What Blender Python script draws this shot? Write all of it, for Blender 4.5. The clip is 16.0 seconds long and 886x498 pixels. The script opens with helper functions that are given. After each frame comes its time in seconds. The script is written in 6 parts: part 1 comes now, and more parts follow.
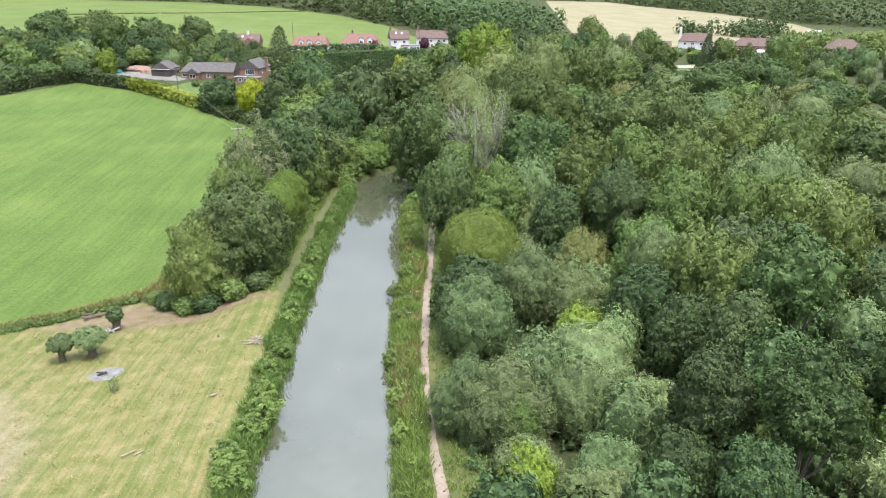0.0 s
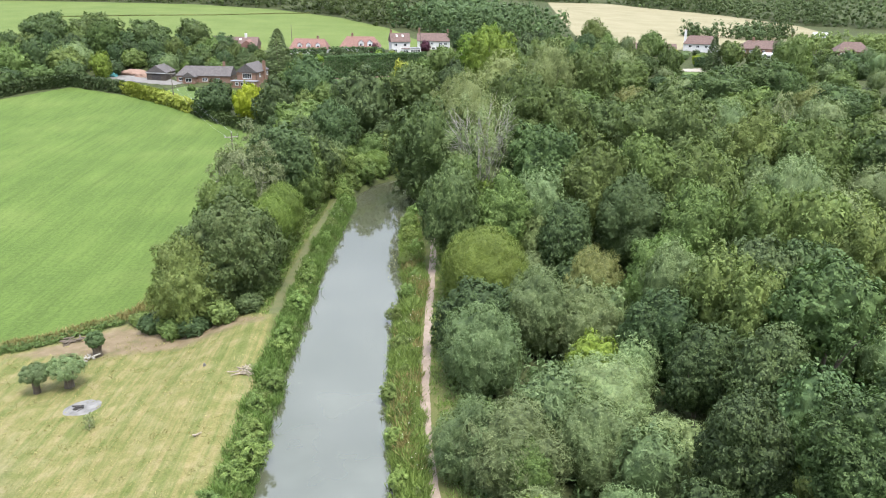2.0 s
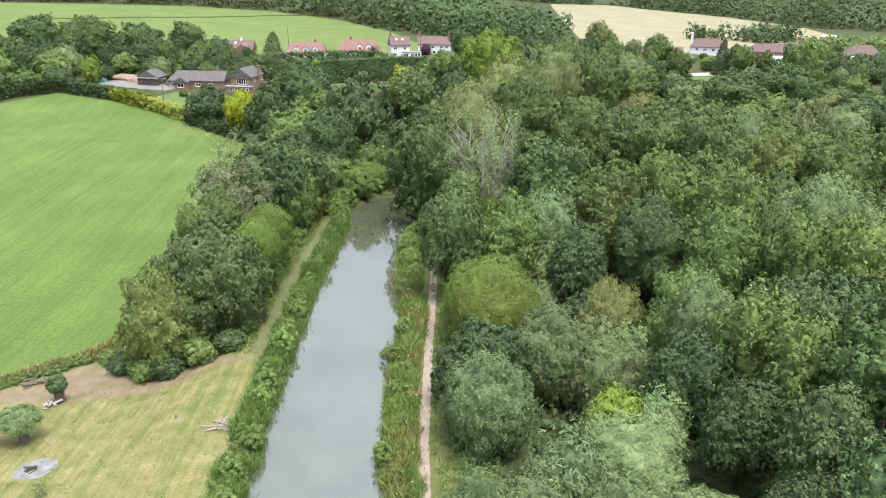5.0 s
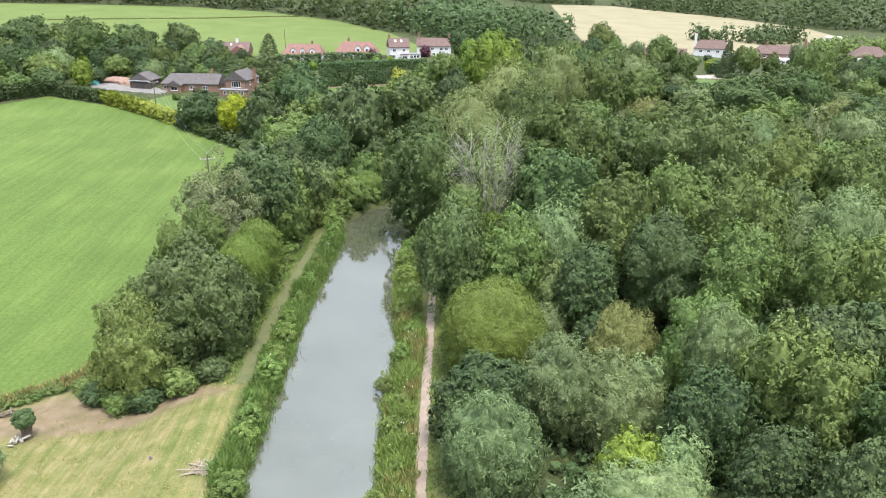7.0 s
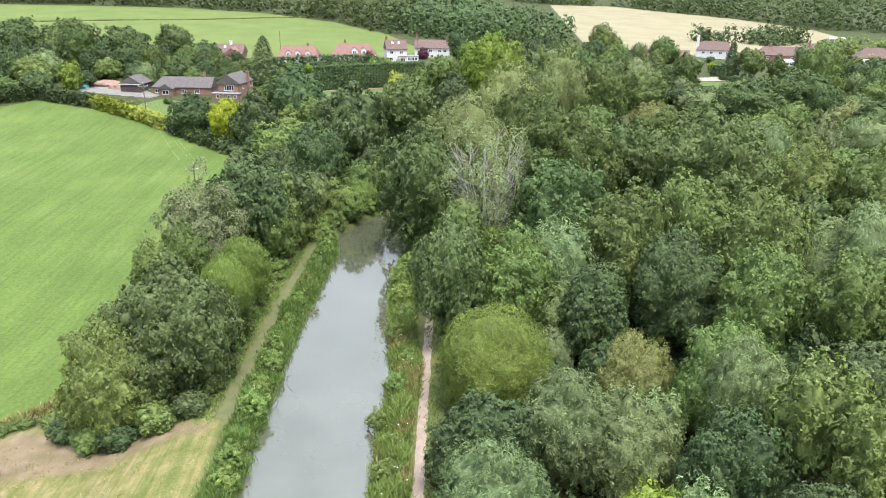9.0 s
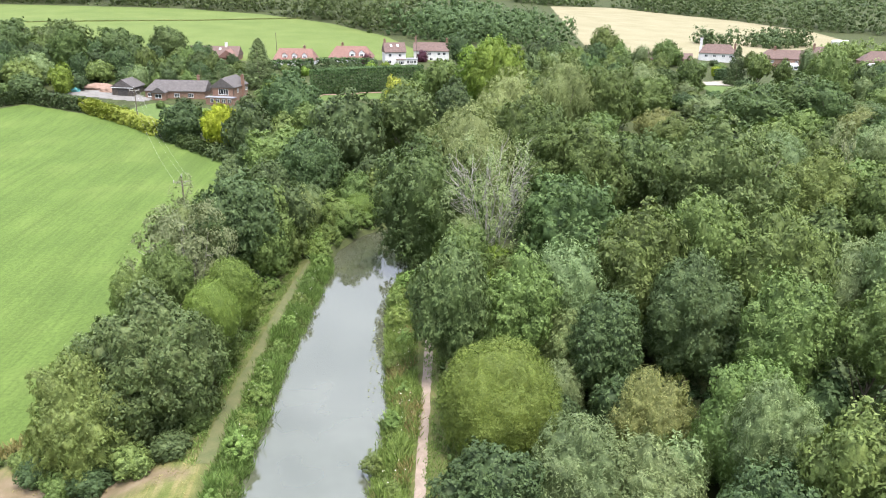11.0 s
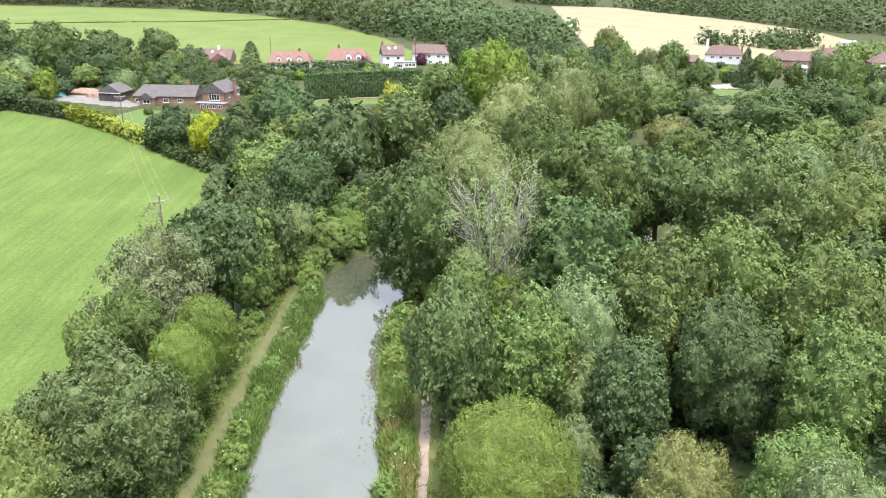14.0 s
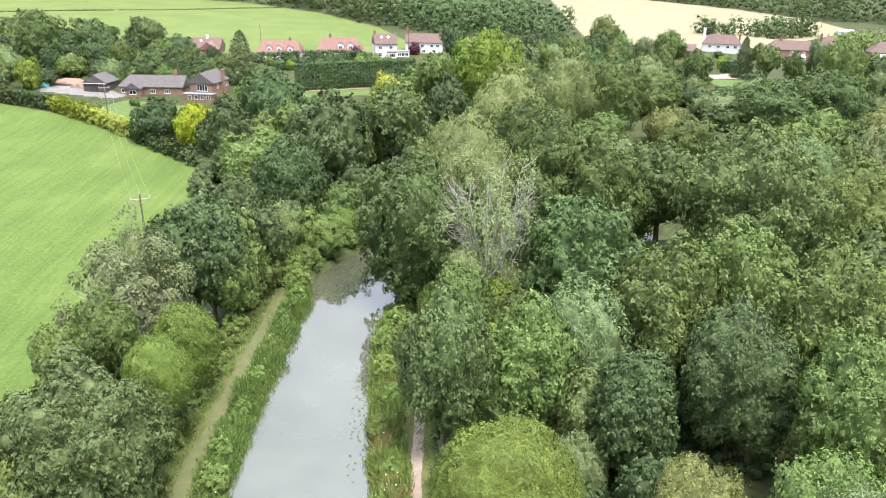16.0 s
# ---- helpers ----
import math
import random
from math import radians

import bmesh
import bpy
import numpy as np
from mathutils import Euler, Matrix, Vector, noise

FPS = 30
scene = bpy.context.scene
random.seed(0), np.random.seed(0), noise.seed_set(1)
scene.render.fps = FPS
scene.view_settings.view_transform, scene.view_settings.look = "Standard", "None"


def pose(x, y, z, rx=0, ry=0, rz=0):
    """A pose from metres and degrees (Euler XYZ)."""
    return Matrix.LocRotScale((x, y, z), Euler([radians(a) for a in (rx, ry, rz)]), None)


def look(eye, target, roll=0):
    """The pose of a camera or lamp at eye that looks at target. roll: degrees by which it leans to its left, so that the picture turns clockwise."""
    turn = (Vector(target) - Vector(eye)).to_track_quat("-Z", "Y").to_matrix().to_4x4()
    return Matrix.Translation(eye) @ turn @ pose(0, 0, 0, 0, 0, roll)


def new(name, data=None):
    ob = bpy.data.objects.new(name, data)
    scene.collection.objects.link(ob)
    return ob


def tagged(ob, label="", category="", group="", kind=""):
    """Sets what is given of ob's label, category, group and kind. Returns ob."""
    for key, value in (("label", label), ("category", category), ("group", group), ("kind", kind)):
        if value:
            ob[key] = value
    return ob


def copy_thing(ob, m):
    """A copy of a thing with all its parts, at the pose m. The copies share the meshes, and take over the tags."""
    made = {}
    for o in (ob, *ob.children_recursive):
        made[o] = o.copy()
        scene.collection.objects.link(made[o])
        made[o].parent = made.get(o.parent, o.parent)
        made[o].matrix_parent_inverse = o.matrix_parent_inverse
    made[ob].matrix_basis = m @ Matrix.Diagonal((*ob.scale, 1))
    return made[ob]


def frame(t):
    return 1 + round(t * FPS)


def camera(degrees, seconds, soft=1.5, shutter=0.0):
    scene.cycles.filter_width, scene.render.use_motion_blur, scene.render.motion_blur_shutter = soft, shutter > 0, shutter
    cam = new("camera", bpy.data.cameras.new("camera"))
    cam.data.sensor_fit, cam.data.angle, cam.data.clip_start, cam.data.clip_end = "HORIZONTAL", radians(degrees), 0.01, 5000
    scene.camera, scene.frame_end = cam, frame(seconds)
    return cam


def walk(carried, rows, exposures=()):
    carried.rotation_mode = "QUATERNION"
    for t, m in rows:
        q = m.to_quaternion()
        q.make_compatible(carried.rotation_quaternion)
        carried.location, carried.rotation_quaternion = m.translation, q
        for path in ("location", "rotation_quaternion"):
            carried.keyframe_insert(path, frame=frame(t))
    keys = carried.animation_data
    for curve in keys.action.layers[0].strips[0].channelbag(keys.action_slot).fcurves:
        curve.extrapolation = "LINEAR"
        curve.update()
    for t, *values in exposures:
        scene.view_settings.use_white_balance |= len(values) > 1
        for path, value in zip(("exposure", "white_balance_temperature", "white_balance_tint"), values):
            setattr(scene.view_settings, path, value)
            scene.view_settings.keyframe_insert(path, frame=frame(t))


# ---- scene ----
cam = camera(60.0, 16.0, soft=1.0)
PATH = [
    (0, (2.750, -0.051, 42.110), (3.160, 9.349, 38.723), 0.65),
    (0.5, (2.787, 1.658, 42.218), (3.196, 11.058, 38.831), 0.64),
    (1, (2.792, 3.365, 42.243), (3.199, 12.767, 38.861), 0.69),
    (1.5, (2.803, 5.059, 42.262), (3.206, 14.462, 38.885), 0.67),
    (2, (2.829, 6.764, 42.277), (3.227, 16.170, 38.904), 0.66),
    (2.5, (2.889, 8.462, 42.314), (3.282, 17.868, 38.941), 0.66),
    (3, (2.941, 10.124, 42.350), (3.327, 19.531, 38.979), 0.65),
    (3.5, (2.996, 11.852, 42.365), (3.381, 21.261, 39.000), 0.64),
    (4, (3.033, 13.627, 42.403), (3.420, 23.037, 39.040), 0.64),
    (6.5, (3.454, 22.222, 42.566), (3.841, 31.632, 39.205), 0.68),
    (7, (3.550, 23.958, 42.585), (3.937, 33.369, 39.225), 0.67),
    (7.5, (3.658, 25.741, 42.585), (4.045, 35.153, 39.228), 0.65),
    (8, (3.798, 27.481, 42.618), (4.190, 36.893, 39.262), 0.61),
    (8.5, (3.894, 29.210, 42.642), (4.289, 38.622, 39.287), 0.60),
    (9, (3.969, 30.869, 42.706), (4.369, 40.280, 39.349), 0.63),
    (11.5, (3.941, 39.077, 43.443), (4.365, 48.487, 40.084), 0.83),
    (12, (3.988, 40.838, 43.507), (4.409, 50.247, 40.147), 0.80),
    (12.5, (4.063, 42.616, 43.521), (4.486, 52.025, 40.160), 0.80),
    (13, (4.143, 44.336, 43.565), (4.570, 53.743, 40.201), 0.80),
    (13.5, (4.243, 46.091, 43.614), (4.668, 55.498, 40.249), 0.76),
    (14, (4.354, 47.827, 43.669), (4.778, 57.234, 40.301), 0.74),
    (14.5, (4.469, 49.548, 43.745), (4.894, 58.954, 40.376), 0.72),
    (15, (4.544, 51.228, 43.866), (4.972, 60.631, 40.489), 0.69),
    (15.5, (4.597, 52.422, 43.825), (5.061, 61.810, 40.410), 0.75),
    (16, (4.601, 52.708, 43.610), (5.102, 62.061, 40.108), 0.83),
]

walk(cam, [(t, look(eye, target, roll)) for t, eye, target, roll in PATH], exposures=[(0, 0.82, 6330, 11.5), (7, 0.88, 6330, 12), (12.5, 1.08, 6440, 14), (16, 1.19, 6440, 14)])

# ---- world and sun: a bright day under broken high cloud ----
world = bpy.data.worlds.new("world")
scene.world = world
world.use_nodes = True
wn, wl = world.node_tree.nodes, world.node_tree.links
wn.clear()
SUN_EL, SUN_ROT = radians(68), radians(150)
sky = wn.new("ShaderNodeTexSky")
sky.sky_type = "NISHITA"
sky.sun_disc = False
sky.sun_elevation, sky.sun_rotation = SUN_EL, SUN_ROT
sky.air_density, sky.dust_density = 1.0, 2.0
wco = wn.new("ShaderNodeTexCoord")
wmap = wn.new("ShaderNodeMapping")
wmap.inputs["Scale"].default_value = (1.0, 1.0, 1.6)
wcl = wn.new("ShaderNodeTexNoise")
wcl.inputs["Scale"].default_value = 2.6
wcl.inputs["Detail"].default_value = 6.0
wcl.inputs["Roughness"].default_value = 0.55
wramp = wn.new("ShaderNodeValToRGB")
wramp.color_ramp.elements[0].position, wramp.color_ramp.elements[0].color = 0.36, (0.52, 0.52, 0.52, 1)
wramp.color_ramp.elements[1].position, wramp.color_ramp.elements[1].color = 0.62, (0.97, 0.97, 0.97, 1)
wmix = wn.new("ShaderNodeMix")
wmix.data_type = "RGBA"
wmix.inputs["B"].default_value = (8.1, 8.9, 10.4, 1)
wbg = wn.new("ShaderNodeBackground")
wbg.inputs["Strength"].default_value = 0.135
wout = wn.new("ShaderNodeOutputWorld")
wl.new(wco.outputs["Generated"], wmap.inputs["Vector"])
wl.new(wmap.outputs["Vector"], wcl.inputs["Vector"])
wl.new(wcl.outputs["Fac"], wramp.inputs["Fac"])
wl.new(wramp.outputs["Color"], wmix.inputs["Factor"])
wl.new(sky.outputs["Color"], wmix.inputs["A"])
# an overcast sky is brighter overhead than along the horizon
wsep = wn.new("ShaderNodeSeparateXYZ")
wl.new(wco.outputs["Generated"], wsep.inputs["Vector"])
wel = wn.new("ShaderNodeMapRange")
wel.inputs["To Min"].default_value, wel.inputs["To Max"].default_value = 0.22, 1.78
wl.new(wsep.outputs["Z"], wel.inputs["Value"])
wgrad = wn.new("ShaderNodeMix")
wgrad.data_type, wgrad.blend_type = "RGBA", "MULTIPLY"
wgrad.inputs["Factor"].default_value = 1.0
wl.new(wmix.outputs["Result"], wgrad.inputs["A"])
wl.new(wel.outputs["Result"], wgrad.inputs["B"])
wl.new(wgrad.outputs["Result"], wbg.inputs["Color"])
wl.new(wbg.outputs["Background"], wout.inputs["Surface"])
sun_data = bpy.data.lights.new("sun", "SUN")
sun_data.energy, sun_data.angle, sun_data.color = 3.4, radians(22), (1.0, 0.95, 0.86)
sun = new("sun", sun_data)
sun_way = Vector((math.cos(SUN_EL) * math.sin(SUN_ROT), math.cos(SUN_EL) * math.cos(SUN_ROT), math.sin(SUN_EL)))
sun.matrix_world = look(sun_way * 300, (0, 0, 0))

# ---- material helpers ----
def mat_new(name):
    m = bpy.data.materials.new(name)
    m.use_nodes = True
    nt = m.node_tree
    return m, nt.nodes, nt.links, nt.nodes["Principled BSDF"]


def tex_noise(nodes, links, vec, scale, detail=4.0, rough=0.55):
    n = nodes.new("ShaderNodeTexNoise")
    n.inputs["Scale"].default_value = scale
    n.inputs["Detail"].default_value = detail
    n.inputs["Roughness"].default_value = rough
    if vec is not None:
        links.new(vec, n.inputs["Vector"])
    return n.outputs["Fac"]


def ramp(nodes, links, fac, *stops):
    r = nodes.new("ShaderNodeValToRGB")
    e = r.color_ramp.elements
    while len(e) < len(stops):
        e.new(0.5)
    for el, (p, c) in zip(e, stops):
        el.position, el.color = p, (*c, 1) if len(c) == 3 else c
    links.new(fac, r.inputs["Fac"])
    return r.outputs["Color"]


def mix_col(nodes, links, fac, a, b, mode="MIX"):
    n = nodes.new("ShaderNodeMix")
    n.data_type, n.blend_type = "RGBA", mode
    for key, v in (("Factor", fac), ("A", a), ("B", b)):
        if isinstance(v, (int, float)):
            n.inputs[key].default_value = v
        elif isinstance(v, tuple):
            n.inputs[key].default_value = (*v, 1)
        else:
            links.new(v, n.inputs[key])
    return n.outputs["Result"]


def bump(nodes, links, height, bsdf, strength=0.4, distance=0.05):
    b = nodes.new("ShaderNodeBump")
    b.inputs["Strength"].default_value, b.inputs["Distance"].default_value = strength, distance
    links.new(height, b.inputs["Height"])
    links.new(b.outputs["Normal"], bsdf.inputs["Normal"])


def g3(v):
    return (v, v, v)


def leaf_material(name, dark, mid, light, through_light=0.16, rough=0.62):
    """Leaves: varied from leaf to leaf, over each crown in patches, and from tree to tree."""
    m, n, l, p = mat_new(name)
    dark, light = (tuple(b + (a - b) * 0.70 for a, b in zip(c, mid)) for c in (dark, light))
    geo = n.new("ShaderNodeNewGeometry")
    info = n.new("ShaderNodeObjectInfo")
    co = n.new("ShaderNodeTexCoord")
    patches = tex_noise(n, l, co.outputs["Object"], 0.55, 3.0)
    base = ramp(n, l, geo.outputs["Random Per Island"], (0.0, dark), (0.55, mid), (1.0, light))
    shift = ramp(n, l, patches, (0.36, g3(0.84)), (0.66, g3(1.16)))
    c = mix_col(n, l, 1.0, base, shift, "MULTIPLY")
    grain = tex_noise(n, l, geo.outputs["Position"], 7.5, 2.0, 0.6)
    c = mix_col(n, l, 1.0, c, ramp(n, l, grain, (0.34, g3(0.82)), (0.52, g3(1.02)), (0.70, g3(1.22))), "MULTIPLY")
    bump(n, l, grain, p, 0.6, 0.08)
    hue = n.new("ShaderNodeHueSaturation")
    add = n.new("ShaderNodeMath")
    add.operation, add.inputs[1].default_value, add.inputs[2].default_value = "MULTIPLY_ADD", 0.030, 0.474
    val = n.new("ShaderNodeMath")
    val.operation, val.inputs[1].default_value, val.inputs[2].default_value = "MULTIPLY_ADD", 0.54, 0.84
    wn2 = n.new("ShaderNodeTexWhiteNoise")
    wn2.noise_dimensions = "1D"
    l.new(info.outputs["Random"], wn2.inputs["W"])
    l.new(info.outputs["Random"], add.inputs[0])
    l.new(wn2.outputs["Value"], val.inputs[0])
    hue.inputs["Saturation"].default_value = 1.11
    l.new(add.outputs[0], hue.inputs["Hue"])
    l.new(val.outputs[0], hue.inputs["Value"])
    l.new(c, hue.inputs["Color"])
    l.new(hue.outputs["Color"], p.inputs["Base Color"])
    p.inputs["Roughness"].default_value = rough
    p.inputs["Specular IOR Level"].default_value = 0.22
    tr = n.new("ShaderNodeBsdfTranslucent")
    warm = mix_col(n, l, 1.0, hue.outputs["Color"], (1.15, 1.25, 0.6), "MULTIPLY")
    l.new(warm, tr.inputs["Color"])
    ms = n.new("ShaderNodeMixShader")
    ms.inputs["Fac"].default_value = through_light
    l.new(p.outputs["BSDF"], ms.inputs[1])
    l.new(tr.outputs["BSDF"], ms.inputs[2])
    l.new(ms.outputs["Shader"], n["Material Output"].inputs["Surface"])
    return m


LEAF = {
    "ash": leaf_material("leaf_mid_green", (0.054, 0.082, 0.029), (0.094, 0.136, 0.046), (0.147, 0.199, 0.074)),
    "dark": leaf_material("leaf_dark_green", (0.035, 0.058, 0.026), (0.060, 0.094, 0.039), (0.098, 0.142, 0.061)),
    "oak": leaf_material("leaf_oak", (0.042, 0.067, 0.026), (0.070, 0.107, 0.040), (0.115, 0.160, 0.064)),
    "willow": leaf_material("leaf_willow", (0.075, 0.111, 0.049), (0.126, 0.172, 0.078), (0.197, 0.250, 0.124)),
    "thin": leaf_material("leaf_thin_grey", (0.100, 0.128, 0.062), (0.158, 0.192, 0.096), (0.235, 0.268, 0.150)),
    "weep": leaf_material("leaf_weeping", (0.090, 0.122, 0.049), (0.142, 0.182, 0.074), (0.205, 0.247, 0.114)),
    "haw": leaf_material("leaf_sallow", (0.06, 0.097, 0.026), (0.1, 0.152, 0.04), (0.155, 0.212, 0.066)),
    "olive": leaf_material("leaf_olive", (0.084, 0.101, 0.038), (0.137, 0.158, 0.060), (0.207, 0.220, 0.098)),
    "blue": leaf_material("leaf_blue_green", (0.051, 0.080, 0.032), (0.089, 0.128, 0.051), (0.145, 0.187, 0.083)),
    "lime": leaf_material("leaf_lime", (0.086, 0.136, 0.032), (0.133, 0.204, 0.047), (0.206, 0.281, 0.075)),
    "gold": leaf_material("leaf_gold", (0.155, 0.205, 0.030), (0.245, 0.310, 0.048), (0.35, 0.41, 0.085)),
    "gold2": leaf_material("leaf_pale_lime", (0.115, 0.148, 0.034), (0.194, 0.228, 0.051), (0.280, 0.304, 0.088)),
    "conif": leaf_material("leaf_conifer", (0.049, 0.075, 0.032), (0.086, 0.122, 0.053), (0.136, 0.177, 0.085)),
    "hedge": leaf_material("leaf_clipped_hedge", (0.031, 0.061, 0.028), (0.052, 0.093, 0.038), (0.086, 0.141, 0.062)),
    "purple": leaf_material("leaf_purple", (0.04, 0.018, 0.024), (0.075, 0.03, 0.04), (0.11, 0.05, 0.06)),
    "reed": leaf_material("leaf_reed", (0.070, 0.110, 0.034), (0.112, 0.168, 0.052), (0.185, 0.245, 0.088)),
    "dry": leaf_material("leaf_dry_grass", (0.135, 0.132, 0.052), (0.195, 0.182, 0.078), (0.270, 0.240, 0.115)),
}


def bark_material(name, a, b):
    m, n, l, p = mat_new(name)
    co = n.new("ShaderNodeTexCoord")
    mp = n.new("ShaderNodeMapping")
    mp.inputs["Scale"].default_value = (6, 6, 1.2)
    l.new(co.outputs["Object"], mp.inputs["Vector"])
    f = tex_noise(n, l, mp.outputs["Vector"], 2.0, 6.0, 0.65)
    l.new(ramp(n, l, f, (0.3, a), (0.7, b)), p.inputs["Base Color"])
    p.inputs["Roughness"].default_value = 0.9
    bump(n, l, f, p, 0.6, 0.04)
    return m


BARK = bark_material("bark_brown", (0.055, 0.042, 0.030), (0.17, 0.14, 0.105))
BARK_GREY = bark_material("bark_grey", (0.20, 0.185, 0.15), (0.42, 0.40, 0.35))
BARK_PALE = bark_material("timber_pale", (0.16, 0.125, 0.085), (0.36, 0.31, 0.24))


def plain_material(name, a, b, scale=3.0, rough=0.85, bumpy=0.2, metal=0.0):
    m, n, l, p = mat_new(name)
    co = n.new("ShaderNodeTexCoord")
    f = tex_noise(n, l, co.outputs["Object"], scale, 5.0, 0.6)
    f2 = tex_noise(n, l, co.outputs["Object"], scale * 9.0, 3.0, 0.6)
    c = mix_col(n, l, 1.0, ramp(n, l, f, (0.32, a), (0.68, b)), ramp(n, l, f2, (0.3, g3(0.86)), (0.7, g3(1.1))), "MULTIPLY")
    l.new(c, p.inputs["Base Color"])
    p.inputs["Roughness"].default_value, p.inputs["Metallic"].default_value = rough, metal
    if bumpy:
        bump(n, l, f2, p, bumpy, 0.02)
    return m


# ---- plan of the canal: stations (y, left edge, right edge) and its bend ----
ST_Y = (-80, 40, 61, 78, 95, 107, 118, 130, 141, 150)
ST_L = (-11.4, -11.3, -11.3, -11.8, -11.4, -11.1, -11.0, -10.0, -9.0, -8.8)
ST_R = (1.9, 1.8, 1.3, 0.5, 0.8, 1.9, 1.4, 1.1, 1.6, 4.2)
BEND = ((-2.6, 150), (-2.0, 156), (0.6, 162), (6.0, 167), (15, 171), (30, 175), (50, 179))   # the middle of the water past the bend


def canal_line():
    """Middle points of the water, with half widths."""
    out = []
    for y in range(-80, 150, 2):
        a, b = np.interp(y, ST_Y, ST_L), np.interp(y, ST_Y, ST_R)
        out.append(((a + b) / 2, float(y), (b - a) / 2))
    for (xa, ya), (xb, yb) in zip(BEND, BEND[1:]):
        for k in range(6):
            out.append((xa + (xb - xa) * k / 6, ya + (yb - ya) * k / 6, 6.0))
    return np.array(out)


CANAL = canal_line()


def canal_side(x, y):
    """Metres outside the water's edge (negative: in the water), and the side: -1 left, 1 right. Takes arrays."""
    x, y = np.asarray(x, float), np.asarray(y, float)
    d = np.full(x.shape, 1e9)
    side = np.ones(x.shape)
    for i in range(len(CANAL) - 1):
        ax, ay, w0 = CANAL[i]
        bx, by, w1 = CANAL[i + 1]
        ux, uy = bx - ax, by - ay
        s = np.clip(((x - ax) * ux + (y - ay) * uy) / (ux * ux + uy * uy), 0, 1)
        px, py = x - (ax + s * ux), y - (ay + s * uy)
        e = np.hypot(px, py) - (w0 + s * (w1 - w0))
        near = e < d
        side = np.where(near, np.sign(ux * py - uy * px) * -1, side)
        d = np.where(near, e, d)
    return d, side


# ---- heights of the land: a smooth sheet through levelled spots ----
SPOTS = np.array((
    (-25, 80, -0.9), (-32, 79, -1.7), (-37, 95, -3.0), (-60, 85, -2.8), (-51, 131, -4.4), (-66, 138, -4.3), (-61, 173, -3.2),
    (-112, 284, 2.7), (-74, 262, 0.0), (-48, 236, -1.6), (-53, 292, 2.8), (-40, 334, 8.4), (-5, 344, 9.4), (-110, 195, -1.5)))
SPOTS2 = np.array((
    (-160, 120, -4.0), (-30, 200, -1.6), (15, 230, 3.0), (35, 70, -0.6), (60, 120, -0.4), (60, 250, 4.0), (125, 260, 2.0), (150, 415, 3.0),
    (92, 400, 6.0), (220, 150, 0.0), (-90, 450, 16.0), (-60, 560, 21.0), (60, 470, 12.0), (-150, 340, 9.0)))
SPOTS3 = np.array((
    (140, 560, 9.0), (200, 800, 14.0), (-30, 10, 0.0), (-120, 0, -2.0), (100, -20, 0.0), (-100, 700, 27.0), (300, 420, 2.0), (-300, 300, 3.0), (400, 900, 18.0),
    (-400, 700, 26.0), (-400, -200, 0.0), (400, -200, 0.0), (50, 950, 26.0), (-30, 300, 5.0), (0, 170, 0.4)))
SPOTS = np.vstack((SPOTS, SPOTS2, SPOTS3))


def tps(d2):
    return np.where(d2 > 1e-9, 0.5 * d2 * np.log(np.maximum(d2, 1e-9)), 0.0)


def fit_heights():
    p = SPOTS[:, :2] / 100
    k = tps(((p[:, None] - p[None]) ** 2).sum(-1)) + np.eye(len(p)) * 0.01
    q = np.c_[np.ones(len(p)), p]
    a = np.block([[k, q], [q.T, np.zeros((3, 3))]])
    return p, np.linalg.solve(a, np.r_[SPOTS[:, 2], 0, 0, 0])


H_P, H_W = fit_heights()


def land(x, y):
    """Height of the land without the canal. Takes arrays."""
    x, y = np.asarray(x, float), np.asarray(y, float)
    q = np.stack((np.clip(x, -450, 450), np.clip(y, -250, 980)), -1) / 100
    z = H_W[-3] + q[..., 0] * H_W[-2] + q[..., 1] * H_W[-1]
    for (a, b), w in zip(H_P, H_W):
        z = z + w * tps((q[..., 0] - a) ** 2 + (q[..., 1] - b) ** 2)
    return z


def smooth(a, b, v):
    s = np.clip((v - a) / (b - a), 0, 1)
    return s * s * (3 - 2 * s)


def ground_z(x, y):
    """Height of the ground: the land, the canal's level banks and its bed. Takes arrays."""
    d, side = canal_side(x, y)
    z = land(x, y)
    flat = np.where(side < 0, 1 - smooth(4.0, 17.0, d), 1 - smooth(8.0, 20.0, d))
    z = z * (1 - flat) + 0.75 * flat
    return np.where(d < 1.6, -1.4 + (z + 1.4) * smooth(-1.4, 1.2, d), z)


def gz(x, y):
    return float(ground_z(np.array([x]), np.array([y]))[0])


# ---- the ground: one sheet to the horizon ----
def axis(near0, near1, step, mid0, mid1, mid_step, far):
    a = list(np.arange(near0, near1 + step / 2, step))
    lo, hi = [], []
    v, s = near0, mid_step
    while v > -far:
        v -= s
        lo.append(v)
        if v < mid0:
            s *= 1.10
    v, s = near1, mid_step
    while v < far:
        v += s
        hi.append(v)
        if v > mid1:
            s *= 1.10
    return np.array(lo[::-1] + a + hi)


def mesh_object(name, verts, faces, mats, parent=None, smooth_faces=False):
    me = bpy.data.meshes.new(name)
    me.from_pydata(verts if isinstance(verts, list) else verts.tolist(), [], faces if isinstance(faces, list) else faces.tolist())
    for m in mats if isinstance(mats, (list, tuple)) else (mats,):
        me.materials.append(m)
    if smooth_faces:
        me.polygons.foreach_set("use_smooth", [True] * len(me.polygons))
    me.update()
    ob = new(name, me)
    if parent is not None:
        ob.parent = parent
    return ob


